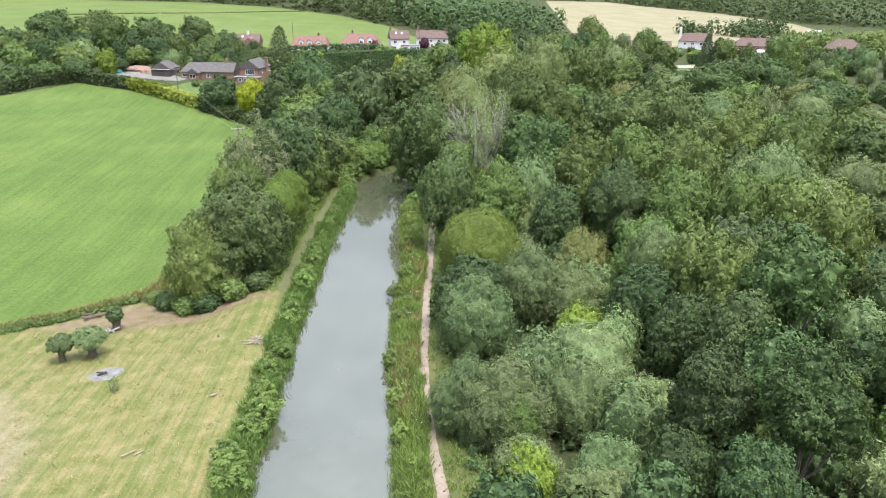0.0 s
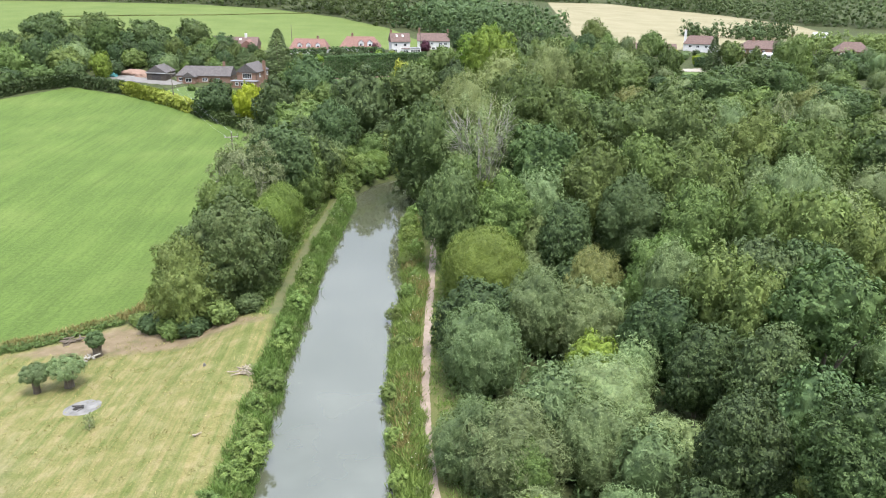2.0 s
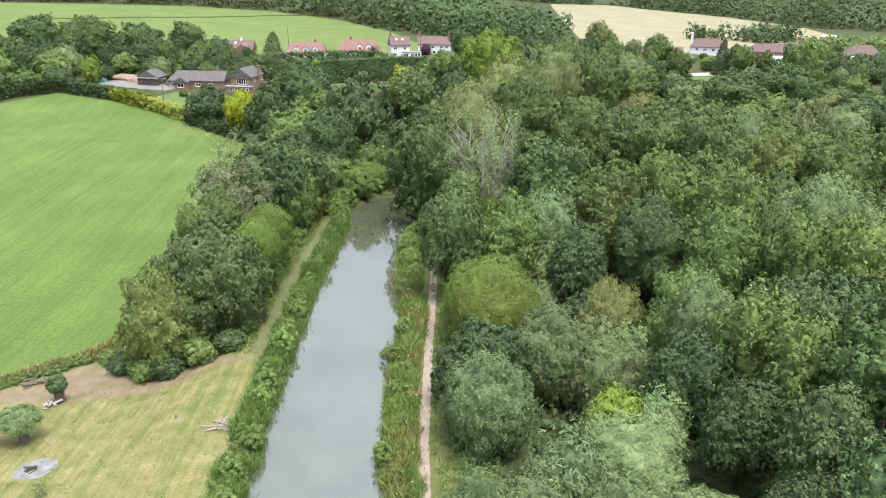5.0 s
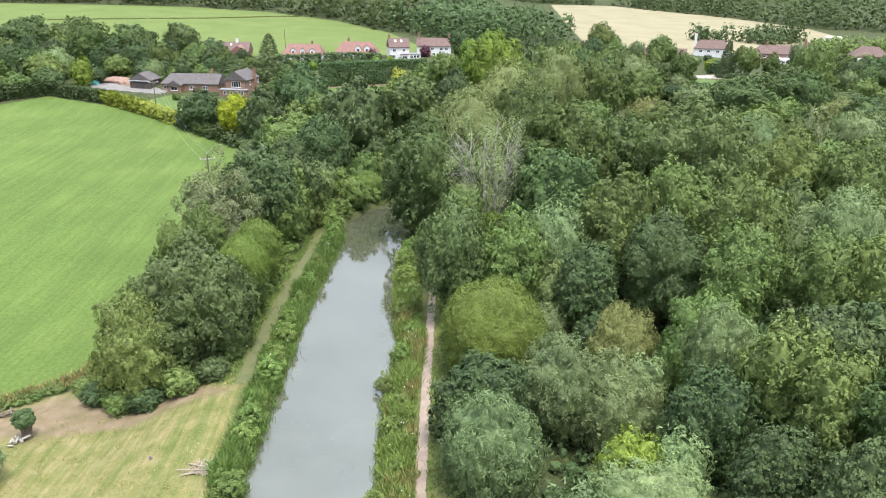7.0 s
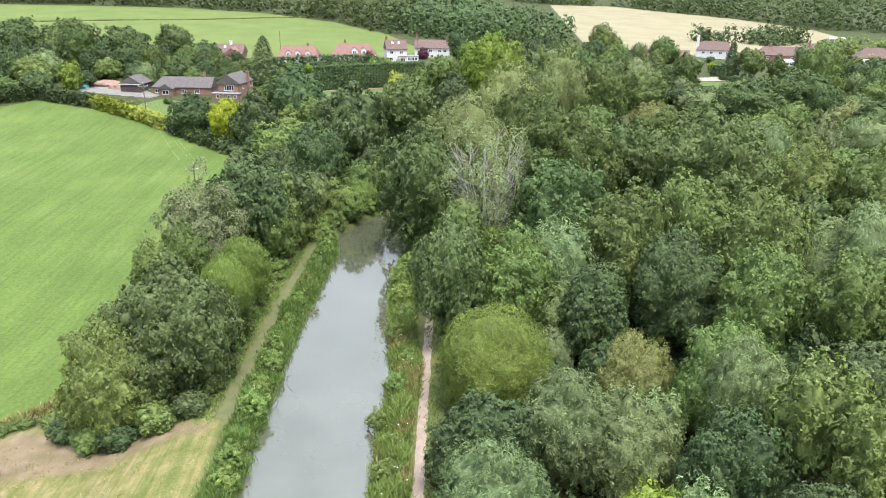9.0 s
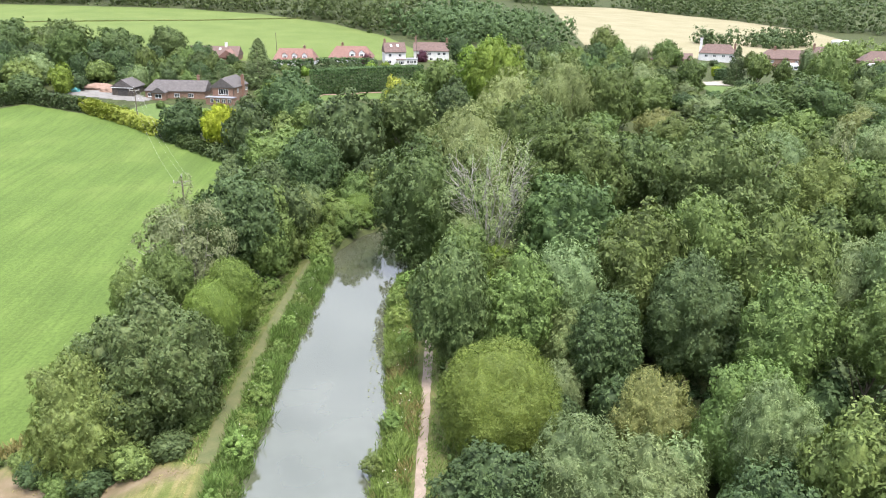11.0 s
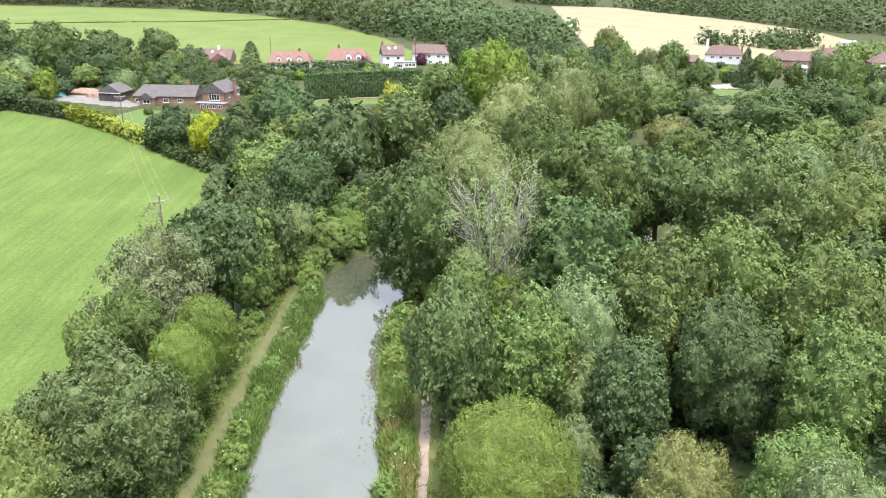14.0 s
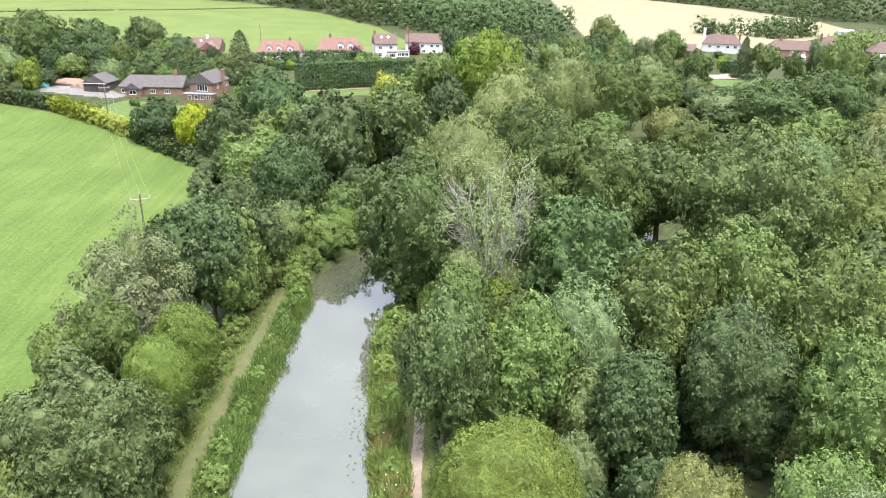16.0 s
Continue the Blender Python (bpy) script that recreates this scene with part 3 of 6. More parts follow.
def kind_arrays(kind, level, cls):
    """Crown and wood of one tree of a kind. level 0: seen near, 1: middle, 2: far."""
    dens = (0.9, 0.52, 0.24)[level]
    big = (0.80, 1.0, 1.4)[level]
    nl = (1.0, 0.75, 0.45)[level]
    fine = level == 0
    big, dens = big * (1.45, 0.92, 0.66, 0.5)[cls], dens * (0.5, 1.0, 1.6, 2.2)[cls]
    n = int((1900, 1050, 430)[level] * (0.5, 1.0, 1.9, 3.2)[cls])
    bg = int((60, 60, 44)[level] * (0.6, 1.0, 1.4, 1.8)[cls])
    sz = (0.225, 0.310, 0.48)[level] * (1.35, 1.0, 0.72, 0.56)[cls]
    sp = (0.30, 0.36, 0.50)[level] * (1.35, 1.0, 0.78, 0.64)[cls]
    if kind in ("ash", "lime", "gold", "gold2", "purple"):
        cr = crown_boughs(domes(6, 0.48, (0.66, 0.95), 0.54), level, bg, 0.22, n, 8, sz, 0.72, 0.2, sp)
        wd = branches(3.2, R0, 5, 0.8, H0 * 0.8, 0.26)
    elif kind in ("dark", "blue"):
        cr = crown_boughs(domes(6, 0.56, (0.74, 0.97), 0.46), level, bg, 0.20, n, 8, sz, 0.8, 0.0, sp)
        wd = branches(3.0, R0, 5, 0.8, H0 * 0.8, 0.28)
    elif kind in ("oak", "oakh"):       # broad and lobed
        cr = crown_boughs(domes(7, 0.50, (0.70, 0.96), 0.54), level, int(bg * 1.2), 0.23, n, 8, sz, 0.8, 0.0, sp)
        wd = branches(3.6, R0, 6, 0.9, H0 * 0.8, 0.36)
    elif kind in ("willow", "olive"):   # many upright leafy shoots
        cr = crown_boughs(domes(5, 0.58, (0.76, 0.97), 0.46), level, int(bg * 1.6), 0.16, n, 8, sz * 1.15, 0.36, 1.1, sp)
        wd = branches(1.6, R0, 7, 0.8, H0 * 0.8, 0.20)
    elif kind == "weep":                # soft domes with hanging sprays
        cr = crown_boughs(domes(4, 0.64, (0.74, 0.95), 0.44), level, bg, 0.15, n, 8, sz * 1.1, 0.36, 0.8, sp)
        wd = branches(3.0, R0, 7, 0.85, H0 * 0.8, 0.32)
    elif kind == "haw":                 # one close round head
        cr = crown_boughs(domes(1, 1.0, (1, 1), 0), level, bg * 2, 0.10, int(n * 2.0), 8, sz * 0.82, 0.5, 0.6, sp * 1.1)
        wd = branches(1.2, R0, 6, 0.8, H0 * 0.8, 0.18)
    elif kind == "bush":
        lum = lumps_round(int(96 * nl), R0, H0, -1.5, 1.05 / nl ** 0.4, 2.2, 0.34, 1.5, 0.25)
        cr = crown_arrays(lum, int(260 * dens / nl ** 0.5), 0.48 * big, 0.32, 0.7, 0.8, fine, rise=0.8)
        wd = branches(1.2, R0, 6, 0.8, H0 * 0.8, 0.18)
    elif kind == "conif":
        out = []
        for k in range(190):
            z = ((k + 0.5) / 190) ** 1.35
            w = k * 2.399963
            q = R0 * (1 - z) ** 0.62 * rng.uniform(0.45, 0.98)
            out.append((q * math.cos(w), q * math.sin(w), 0.4 + z * (H0 - 0.8), 1.25 * (1.1 - z * 0.75), 0.62 * (1.1 - z * 0.5)))
        cr = crown_arrays(np.array(out), int(130 * dens), 0.36 * big, 0.4, 0.9, 0.5, False, droop=0.3)
        wd = branches(3.0, R0 * 0.5, 4, 0.6, H0, 0.25)
    elif kind == "half":
        lum = lumps_round(int(74 * nl), R0, H0, -0.8, 1.05 / nl ** 0.4, 2.6, 0.22, 0.9, 0.3)
        cr = crown_arrays(lum, int(330 * dens / nl ** 0.5), 0.30 * big, 0.6, 0.0, 0.8, fine)
        wd = branches(2.0, R0, 8, 0.78, H0 * 0.92, 0.18, 4)
    else:                               # dead: bare grey limbs with thin leaf
        lum = lumps_round(int(84 * nl), R0, H0 * 0.96, 1.0, 0.85 / nl ** 0.4, 2.4, 0.22, 1.8, 0.4)
        cr = crown_arrays(lum, int(150 * dens / nl ** 0.5), 0.28 * big, 0.5, 0.0, 0.8, fine, rise=0.6)
        wd = branches(2.6, R0, 17, 0.95, H0 * 1.04, 0.18, 18, 2.6)
    return cr, wd


WORDS = {
    "ash": ("tree", "mid-green broadleaf tree with loose feathery crown among the canal woodland", "tree"),
    "dark": ("tree", "dark green broadleaf tree with dense crown beside its neighbours", "tree"),
    "oak": ("oak_tree", "large dark oak tree with spreading lobed crown", "tree"),
    "oakh": ("oak_tree", "dark oak leaning out over the canal bend", "tree"),
    "willow": ("willow_tree", "grey-green willow with pale upright leafy shoots", "tree"),
    "weep": ("willow_tree", "tall pale crack willow with soft hanging sprays", "tree"),
    "haw": ("sallow_bush", "rounded yellow-green sallow bush beside the towpath", "bush"),
    "olive": ("sallow_bush", "low olive-brown sallow bush in the wood", "bush"),
    "blue": ("maple_tree", "dense blue-green maple tree standing over the towpath", "tree"),
    "lime": ("tree", "bright fresh green broadleaf tree standing out from darker neighbours", "tree"),
    "gold": ("golden_tree", "bright golden-yellow ornamental tree beside the field hedge", "tree"),
    "gold2": ("tree", "pale lime-yellow garden tree before the clipped hedge", "tree"),
    "purple": ("tree", "small dark purple-leaved garden tree beside a house", "tree"),
    "conif": ("conifer_tree", "tall dark conifer between the houses", "tree"),
    "half": ("tree", "thin half-bare tree with grey twisting limbs beside the field", "tree"),
    "dead": ("dying_tree", "dying tree with many bare grey upright branches and thin leaf", "tree"),
    "bush": ("bush", "rounded green bush on the canal bank", "bush"),
}
LEAF["half"], LEAF["dead"], LEAF["bush"], LEAF["oakh"] = LEAF["thin"], LEAF["willow"], LEAF["reed"], LEAF["oak"]
MASTERS = {}
TAKEN = []             # where trees stand: (x, y, radius)
WHOLE = ("bush", "conif", "half", "dead")     # drawn from the ground up; of the others the crown is drawn alone
DEEP = {"willow": 2.3, "oakh": 2.1, "oak": 1.9, "haw": 2.4, "blue": 2.6}    # a crown's depth to its radius, at most
turn_rng = random.Random(5)


def plant(kind, x, y, top, r, level=None, base=None, label=None, group="trees of the canal wood"):
    """A tree of a kind at (x, y) whose crown is r metres in radius and reaches the height top."""
    if level is None:
        level = 0 if y < 118 and x < 36 else 1 if y < 185 else 2
    z = gz(x, y) if base is None else base
    variants = 2 if kind in ("ash", "dark", "willow", "oak") else 1
    cls = 0 if r < 3.0 else 1 if r < 5.6 else 2 if r < 8.3 else 3
    key = (kind, level, cls, turn_rng.randrange(variants))
    h = max(top - z, 1.5)
    if key not in MASTERS:
        name, words, cat = WORDS[kind]
        (cv, cf), (bv, bf) = kind_arrays(kind, level, cls)
        tree = new(name)
        tagged(tree, words, cat, group)
        mesh_object("crown", cv, cf, LEAF[kind], tree, True)
        mesh_object("trunk", bv, bf, BARK_GREY if kind in ("dead", "half") else BARK, tree, True)
        MASTERS[key] = tree
    else:
        tree = copy_thing(MASTERS[key], Matrix.Identity(4))
        tree["group"] = group
    tree.matrix_basis = pose(x, y, z - 0.05, 0, 0, turn_rng.uniform(0, 360))
    wood = Matrix.Diagonal((r / R0, r / R0, h / H0, 1))
    for piece in tree.children:
        piece.matrix_basis = wood
        if kind not in WHOLE and piece.name.startswith("crown"):
            deep = min(max(h * 0.97, 1.2 * r), DEEP.get(kind, 2.2) * r)
            piece.matrix_basis = Matrix.Translation((0, 0, h - deep)) @ Matrix.Diagonal((r / R0, r / R0, deep / HC, 1))
    TAKEN.append((x, y, r))
    if label:
        tree["label"] = label
    return tree


plant("willow", 8.1, 63.0, 8.8, 3.9)
plant("willow", 11.2, 61.3, 9.1, 5.1)
plant("willow", 18.3, 64.0, 7.9, 4.2)
plant("willow", 25.7, 65.2, 5.2, 4.7)
plant("willow", 21.3, 72.5, 8.0, 6.2)
plant("lime", 21.2, 76.7, 8.5, 2.8)
plant("willow", 10.4, 78.2, 10.8, 4.9)
plant("dark", 9.5, 86.3, 10.8, 5.1)
plant("willow", 18.0, 89.3, 10.4, 5.3)
plant("willow", 22.8, 88.2, 9.4, 4.9)
plant("haw", 12.2, 100.5, 11.5, 5.8)
plant("blue", 8.0, 113.2, 17.4, 4.7)
plant("ash", 16.9, 117.1, 15.4, 5.5)
plant("willow", 22.5, 121.1, 14.9, 5.5)
plant("olive", 26.5, 99.1, 9.3, 4.2)
plant("ash", 34.4, 95.3, 12.9, 5.9)
plant("willow", 34.1, 91.0, 13.2, 3.9)
plant("dark", 24.4, 110.2, 13.0, 4.8)
plant("ash", 30.9, 122.5, 19.5, 7.6)
plant("ash", 39.1, 124.3, 20.3, 6.8)
plant("ash", 46.5, 119.3, 19.8, 6.8)
plant("ash", 41.2, 105.2, 17.2, 5.6)
plant("dark", 35.1, 113.3, 16.0, 6.1)
plant("ash", 36.6, 83.0, 15.6, 4.6)
plant("dark", 40.7, 83.0, 17.2, 4.5)
plant("ash", 38.4, 76.9, 15.2, 4.3)
plant("oak", 42.4, 72.1, 18.5, 4.8)
plant("dark", 30.7, 83.1, 10.7, 4.9)
plant("dark", 31.1, 72.9, 11.2, 4.1)
plant("dark", 28.9, 56.9, 13.4, 4.3)
plant("dark", 37.1, 61.1, 13.7, 4.9)
plant("oak", 34.0, 51.0, 16.3, 4.5)
plant("dark", 34.9, 67.0, 13.9, 4.6)
plant("ash", 48.3, 100.9, 17.5, 4.3)
plant("willow", 59.0, 125.3, 13.1, 6.4)
plant("ash", 55.0, 99.2, 18.0, 5.4)
plant("dark", 48.0, 89.0, 15.2, 4.5)
plant("willow", 62.3, 119.1, 17.6, 5.5)
plant("ash", 58.1, 93.0, 16.8, 4.7)
plant("oak", 52.5, 154.2, 24.4, 11.0)
plant("ash", 72.2, 161.7, 17.5, 8.8)
plant("oak", 44.7, 166.3, 19.2, 6.8)
plant("willow", 73.5, 176.3, 17.6, 6.4)
plant("ash", 80.8, 151.5, 17.3, 7.7)
plant("oak", 121.1, 252.2, 18.8, 8.9)
plant("oak", 101.1, 247.6, 17.8, 10.5)
plant("oak", 128.3, 227.4, 15.0, 9.8)
plant("weep", 13.1, 154.1, 25.9, 8.5)
plant("dead", 15.2, 141.3, 22.6, 7.4, 1)
plant("ash", 28.0, 163.6, 24.7, 9.5)
plant("oak", 26.5, 138.0, 19.6, 8.2)
plant("blue", -21.8, 105.9, 15.0, 7.5, None, None, "broad mid-green tree with bushy crown beside the meadow")
plant("ash", -26.7, 101.4, 11.0, 5.6)
plant("willow", -26.3, 107.0, 11.1, 3.8)
plant("half", -23.4, 127.7, 17.5, 6.7)
plant("ash", -18.3, 117.0, 10.6, 3.9)
plant("ash", -17.9, 112.8, 10.1, 3.3)
plant("dark", -19.2, 141.4, 18.6, 5.4)
plant("ash", -17.6, 143.3, 15.3, 5.1)
plant("dark", -15.4, 181.7, 15.9, 7.0)
plant("ash", -17.0, 151.3, 11.0, 5.4)
plant("bush", -9.0, 165.9, 7.2, 3.6)
plant("dark", -9.2, 196.0, 21.9, 8.1)
plant("dark", -28.3, 252.2, 19.1, 8.7)
plant("dark", -36.1, 229.8, 15.2, 7.2)
plant("ash", -24.5, 207.2, 12.3, 8.7)
plant("gold", -46.0, 239.5, 13.0, 5.2, 1)
plant("dark", -58.6, 251.6, 11.1, 6.3)
plant("ash", 2.3, 216.3, 21.4, 5.3)
plant("conif", -48.8, 313.7, 22.4, 6.7, 1)
plant("oak", 3.7, 201.6, 21.6, 6.3)
plant("lime", 28.5, 263.7, 28.2, 8.6)
plant("weep", 44.6, 241.7, 24.4, 8.7)
plant("ash", 57.0, 247.1, 23.0, 8.4)
plant("weep", 28.4, 226.7, 22.5, 8.8)
plant("ash", 26.1, 181.5, 23.5, 7.8)
plant("ash", 33.0, 157.4, 22.8, 7.2)
plant("dark", 15.2, 236.2, 19.3, 5.9)
plant("gold2", 1.7, 256.6, 17.6, 6.6)
plant("ash", 13.4, 276.2, 20.2, 4.8)
plant("oak", -150.9, 348.0, 27.8, 11.9)
plant("oak", -133.5, 354.8, 27.7, 11.2)
plant("ash", -119.0, 326.6, 24.8, 6.5)
plant("oak", -107.8, 347.4, 25.0, 9.5)
plant("oak", -91.9, 354.1, 25.3, 8.6)
plant("ash", -144.0, 301.8, 18.0, 7.3)
plant("dark", -136.5, 304.3, 19.4, 5.3)
plant("ash", -126.0, 303.7, 16.7, 6.8)
plant("willow", -125.4, 313.6, 16.8, 6.6)
plant("dark", -139.1, 285.4, 10.3, 5.6)
plant("ash", -130.4, 291.8, 11.3, 7.2)
plant("dark", -120.5, 294.5, 12.3, 6.2)
plant("lime", -111.6, 301.1, 14.6, 4.2)
plant("ash", -106.5, 319.3, 14.3, 5.3)
plant("dark", -94.5, 317.6, 12.4, 6.5)
plant("ash", 96.2, 411.2, 22.8, 8.9)
plant("ash", 125.2, 406.9, 17.7, 7.6)
plant("ash", 141.5, 348.8, 16.9, 3.2)
plant("ash", 109.0, 326.3, 16.1, 5.4)
plant("ash", 148.4, 302.3, 23.1, 9.0)
plant("dark", 22.4, 331.2, 24.0, 4.9)
plant("ash", -23.2, 117.8, 15.7, 3.3)
plant("ash", -25.0, 111.6, 15.3, 2.2)
plant("ash", -27.9, 122.9, 10.8, 3.6)
plant("dark", -21.5, 140.4, 17.6, 5.5)
plant("half", -26.2, 131.0, 15.8, 3.9)
plant("dark", -18.0, 151.6, 17.4, 6.6)
plant("weep", -27.0, 141.0, 14.0, 4.0)
plant("dark", -15.3, 179.4, 16.5, 5.6)
plant("ash", -16.7, 140.9, 11.7, 3.7)
plant("haw", -17.6, 122.8, 11.6, 3.3)
plant("haw", -17.6, 114.7, 12.1, 3.0)
plant("weep", -14.8, 158.9, 11.2, 3.6)
plant("willow", -13.5, 165.9, 9.5, 3.4)
plant("ash", -7.9, 172.9, 4.0, 3.7)
plant("bush", -7.2, 163.6, 4.8, 2.4)
plant("lime", -9.7, 176.8, 3.2, 3.3)
plant("weep", 10.5, 128.5, 15.5, 2.1)
plant("ash", 9.6, 120.9, 16.8, 3.7)
plant("ash", -34.0, 260.0, 16.5, 8.1)
plant("conif", -35.9, 239.5, 11.2, 6.0, 1)
plant("ash", 1.1, 263.7, 15.4, 7.0)
plant("ash", -23.0, 241.1, 12.3, 4.2)
plant("conif", 137.3, 353.1, 18.6, 4.6, 1)
plant("ash", 139.3, 336.2, 17.6, 4.6)
plant("ash", 172.4, 346.7, 20.1, 6.7)
plant("willow", 173.5, 366.0, 16.2, 4.2)
plant("ash", 146.2, 331.0, 15.5, 4.1)
plant("oak", 118.1, 257.7, 20.1, 10.7)
plant("lime", 27.8, 270.6, 28.1, 10.2)
plant("ash", 73.7, 263.8, 17.9, 9.1)
plant("willow", 75.4, 276.9, 19.1, 9.5)
plant("dead", 98.7, 250.8, 13.2, 3.4, 1)
plant("half", 93.2, 190.7, 17.1, 2.9)
plant("conif", -62.9, 319.3, 14.6, 5.2, 1)
plant("willow", 12.6, 54.8, 5.5, 3.3)
plant("willow", 17.8, 50.9, 5.2, 3.5)
plant("dark", 25.2, 52.9, 7.4, 3.4)
plant("dark", 29.1, 46.8, 10.4, 3.7)
plant("ash", 12.1, 58.5, 7.7, 2.0)
plant("lime", 12.5, 52.6, 6.3, 2.5)
plant("willow", 19.7, 54.8, 5.4, 3.3)


# the rest of the wood, tree by tree, between those above
TAKEN += [(112, 300, 7), (118, 318, 9), (127, 340, 9), (136, 365, 8), (140, 380, 7)]     # the drive and its lawn stay open
OPEN_VIEW = ((86, 262), (110, 262), (148, 352), (110, 352))      # grass slope below the drive, without trees
fill = random.Random(21)


def fill_wood(poly, count, r0, r1, h0, h1, kinds, level=None, gap=0.78):
    xs, ys = [q[0] for q in poly], [q[1] for q in poly]
    made = 0
    for _ in range(count * 30):
        if made >= count:
            break
        x, y, r = fill.uniform(min(xs), max(xs)), fill.uniform(min(ys), max(ys)), fill.uniform(r0, r1)
        if h1 > 7 and inside(OPEN_VIEW, np.array([x]), np.array([y]))[0] > 0:
            continue
        if inside(poly, np.array([x]), np.array([y]))[0] < 0 or any((x - a) ** 2 + (y - b) ** 2 < ((r + c) * gap) ** 2 for a, b, c in TAKEN):
            continue
        plant(fill.choice(kinds), x, y, gz(x, y) + fill.uniform(h0, h1), r, level)
        made += 1


fill_wood(((10, 45), (14, 80), (24, 110), (24, 132), (60, 132), (75, 100), (60, 40)), 58, 2.6, 4.0, 5, 9, ("ash", "dark", "dark", "willow"), 2, 0.56)
fill_wood(((36, 38), (38, 62), (52, 80), (70, 80), (70, 38)), 11, 3.4, 4.8, 8, 13, ("dark", "ash", "dark"), 1)
fill_wood(((12, 126), (12, 215), (120, 215), (120, 90), (62, 95), (58, 128)), 16, 4.4, 6.2, 6, 9, ("ash", "dark", "oak", "ash", "willow"), 2, 0.62)
# mostly paler kinds: their leaf colour carries the haze over the far canopy
fill_wood(((-6, 196), (8, 290), (90, 330), (170, 300), (170, 170), (110, 150), (90, 210)), 38, 5.5, 8.0, 7, 11, ("ash", "weep", "oak", "willow", "ash", "olive"), 2, 0.70)


fill_wood(((66, 118), (64, 150), (84, 200), (118, 205), (118, 120)), 26, 4.4, 6.4, 9, 14, ("ash", "oak", "ash", "willow"), 2, 0.62)
fill_wood(((84, 258), (112, 258), (142, 326), (106, 338)), 26, 3.4, 5.0, 4, 6.2, ("ash", "willow", "dark"), 2, 0.62)


# ---- vegetation of the banks, hedges and far woods ----
def stuff(ob, label, category):
    return tagged(ob, label, category, kind="stuff")


def blades(points, heights, per, spread, width, lean=0.35):
    """Tufts of bent grass blades: two triangles a blade."""
    n = len(points) * per
    base = np.repeat(points, per, 0) + np.c_[rng.normal(size=(n, 2)) * spread, np.zeros(n)]
    h = np.repeat(heights, per) * rng.uniform(0.55, 1.2, n)
    w = rng.uniform(0, 2 * math.pi, n)
    t = np.c_[np.cos(w), np.sin(w), np.zeros(n)]
    d = np.c_[rng.normal(size=(n, 2)) * lean, np.ones(n)]
    tip = base + d * h[:, None] + np.c_[rng.normal(size=(n, 2)) * 0.12, np.zeros(n)] * h[:, None]
    mid = base + d * h[:, None] * 0.55
    ww = (width * rng.uniform(0.7, 1.4, n))[:, None]
    v = np.stack((base - t * ww * 0.5, mid + t * ww * 0.6, tip, mid - t * ww * 0.6), 1).reshape(-1, 3)
    k = np.arange(n)[:, None] * 4
    return v, np.concatenate((k + [0, 1, 3], k + [1, 2, 3]))


def edge_point(side, y, d):
    """A spot d metres outside the water's edge, on a side of the canal's straight reach."""
    if side < 0:
        return np.interp(y, ST_Y, ST_L) - d
    return np.interp(y, ST_Y, ST_R) + d


def bank_points(side, n, d0, d1, y0, y1, power=1.0):
    ys = rng.uniform(y0, y1, n)
    ds = d0 + (d1 - d0) * rng.uniform(0, 1, n) ** power
    wav = np.array([noise.noise((y * 0.16, side * 7.0, 2.0)) + 0.5 * noise.noise((y * 0.6, side * 3.0, 8.0)) for y in ys])
    xs = np.array([edge_point(side, y, d) for y, d in zip(ys, ds - wav * 0.55)])
    return np.c_[xs, ys, np.maximum(ground_z(xs, ys), -0.05)]


lb = bank_points(-1, 5200, -0.35, 2.6, 42, 152)
hl = 0.8 + 0.9 * np.array([noise.noise((p[1] * 0.3, p[0] * 0.5, 1.0)) for p in lb])
ob = mesh_object("bank_reeds", *blades(lb, np.clip(hl, 0.3, 1.7), 9, 0.24, 0.065), LEAF["reed"])
stuff(ob, "lush green reeds and weeds along the canal's meadow bank", "reeds")
rb = bank_points(1, 5600, -0.4, 2.9, 42, 146)
hr = 0.8 + 0.9 * np.array([noise.noise((p[1] * 0.3, p[0] * 0.5, 11.0)) for p in rb])
ob = mesh_object("bank_reeds", *blades(rb, np.clip(hr, 0.3, 1.7), 9, 0.24, 0.065), LEAF["reed"])
stuff(ob, "tall green reeds and grass between canal and towpath", "reeds")
rd = bank_points(1, 2600, 0.2, 3.0, 42, 146)
rd = rd[[noise.noise((p[1] * 0.16, p[0] * 0.35, 21.0)) > 0.12 for p in rd]]
ob = mesh_object("dry_grass", *blades(rd, np.full(len(rd), 0.95), 7, 0.2, 0.08), LEAF["dry"])
stuff(ob, "yellowed seeding grass among the reeds of the towpath bank", "grass")
vg = np.vstack((bank_points(1, 1500, 4.3, 7.0, 42, 140), bank_points(-1, 700, 4.6, 5.8, 98, 152)))
ob = mesh_object("verge_grass", *blades(vg, np.full(len(vg), 0.35), 6, 0.22, 0.07), LEAF["reed"])
stuff(ob, "short green verge grass beside the trodden paths", "grass")


def leafy_weeds(name, pts, sizes, mat, label, leaves=60, size=0.17):
    lum = np.c_[pts[:, :2], pts[:, 2] + sizes * 0.45, sizes, sizes * 0.9]
    vs, fs = crown_arrays(lum, leaves, size, 0.55, 0.7, 0.6, False)
    return stuff(mesh_object(name, vs, fs, mat), label, "weeds")


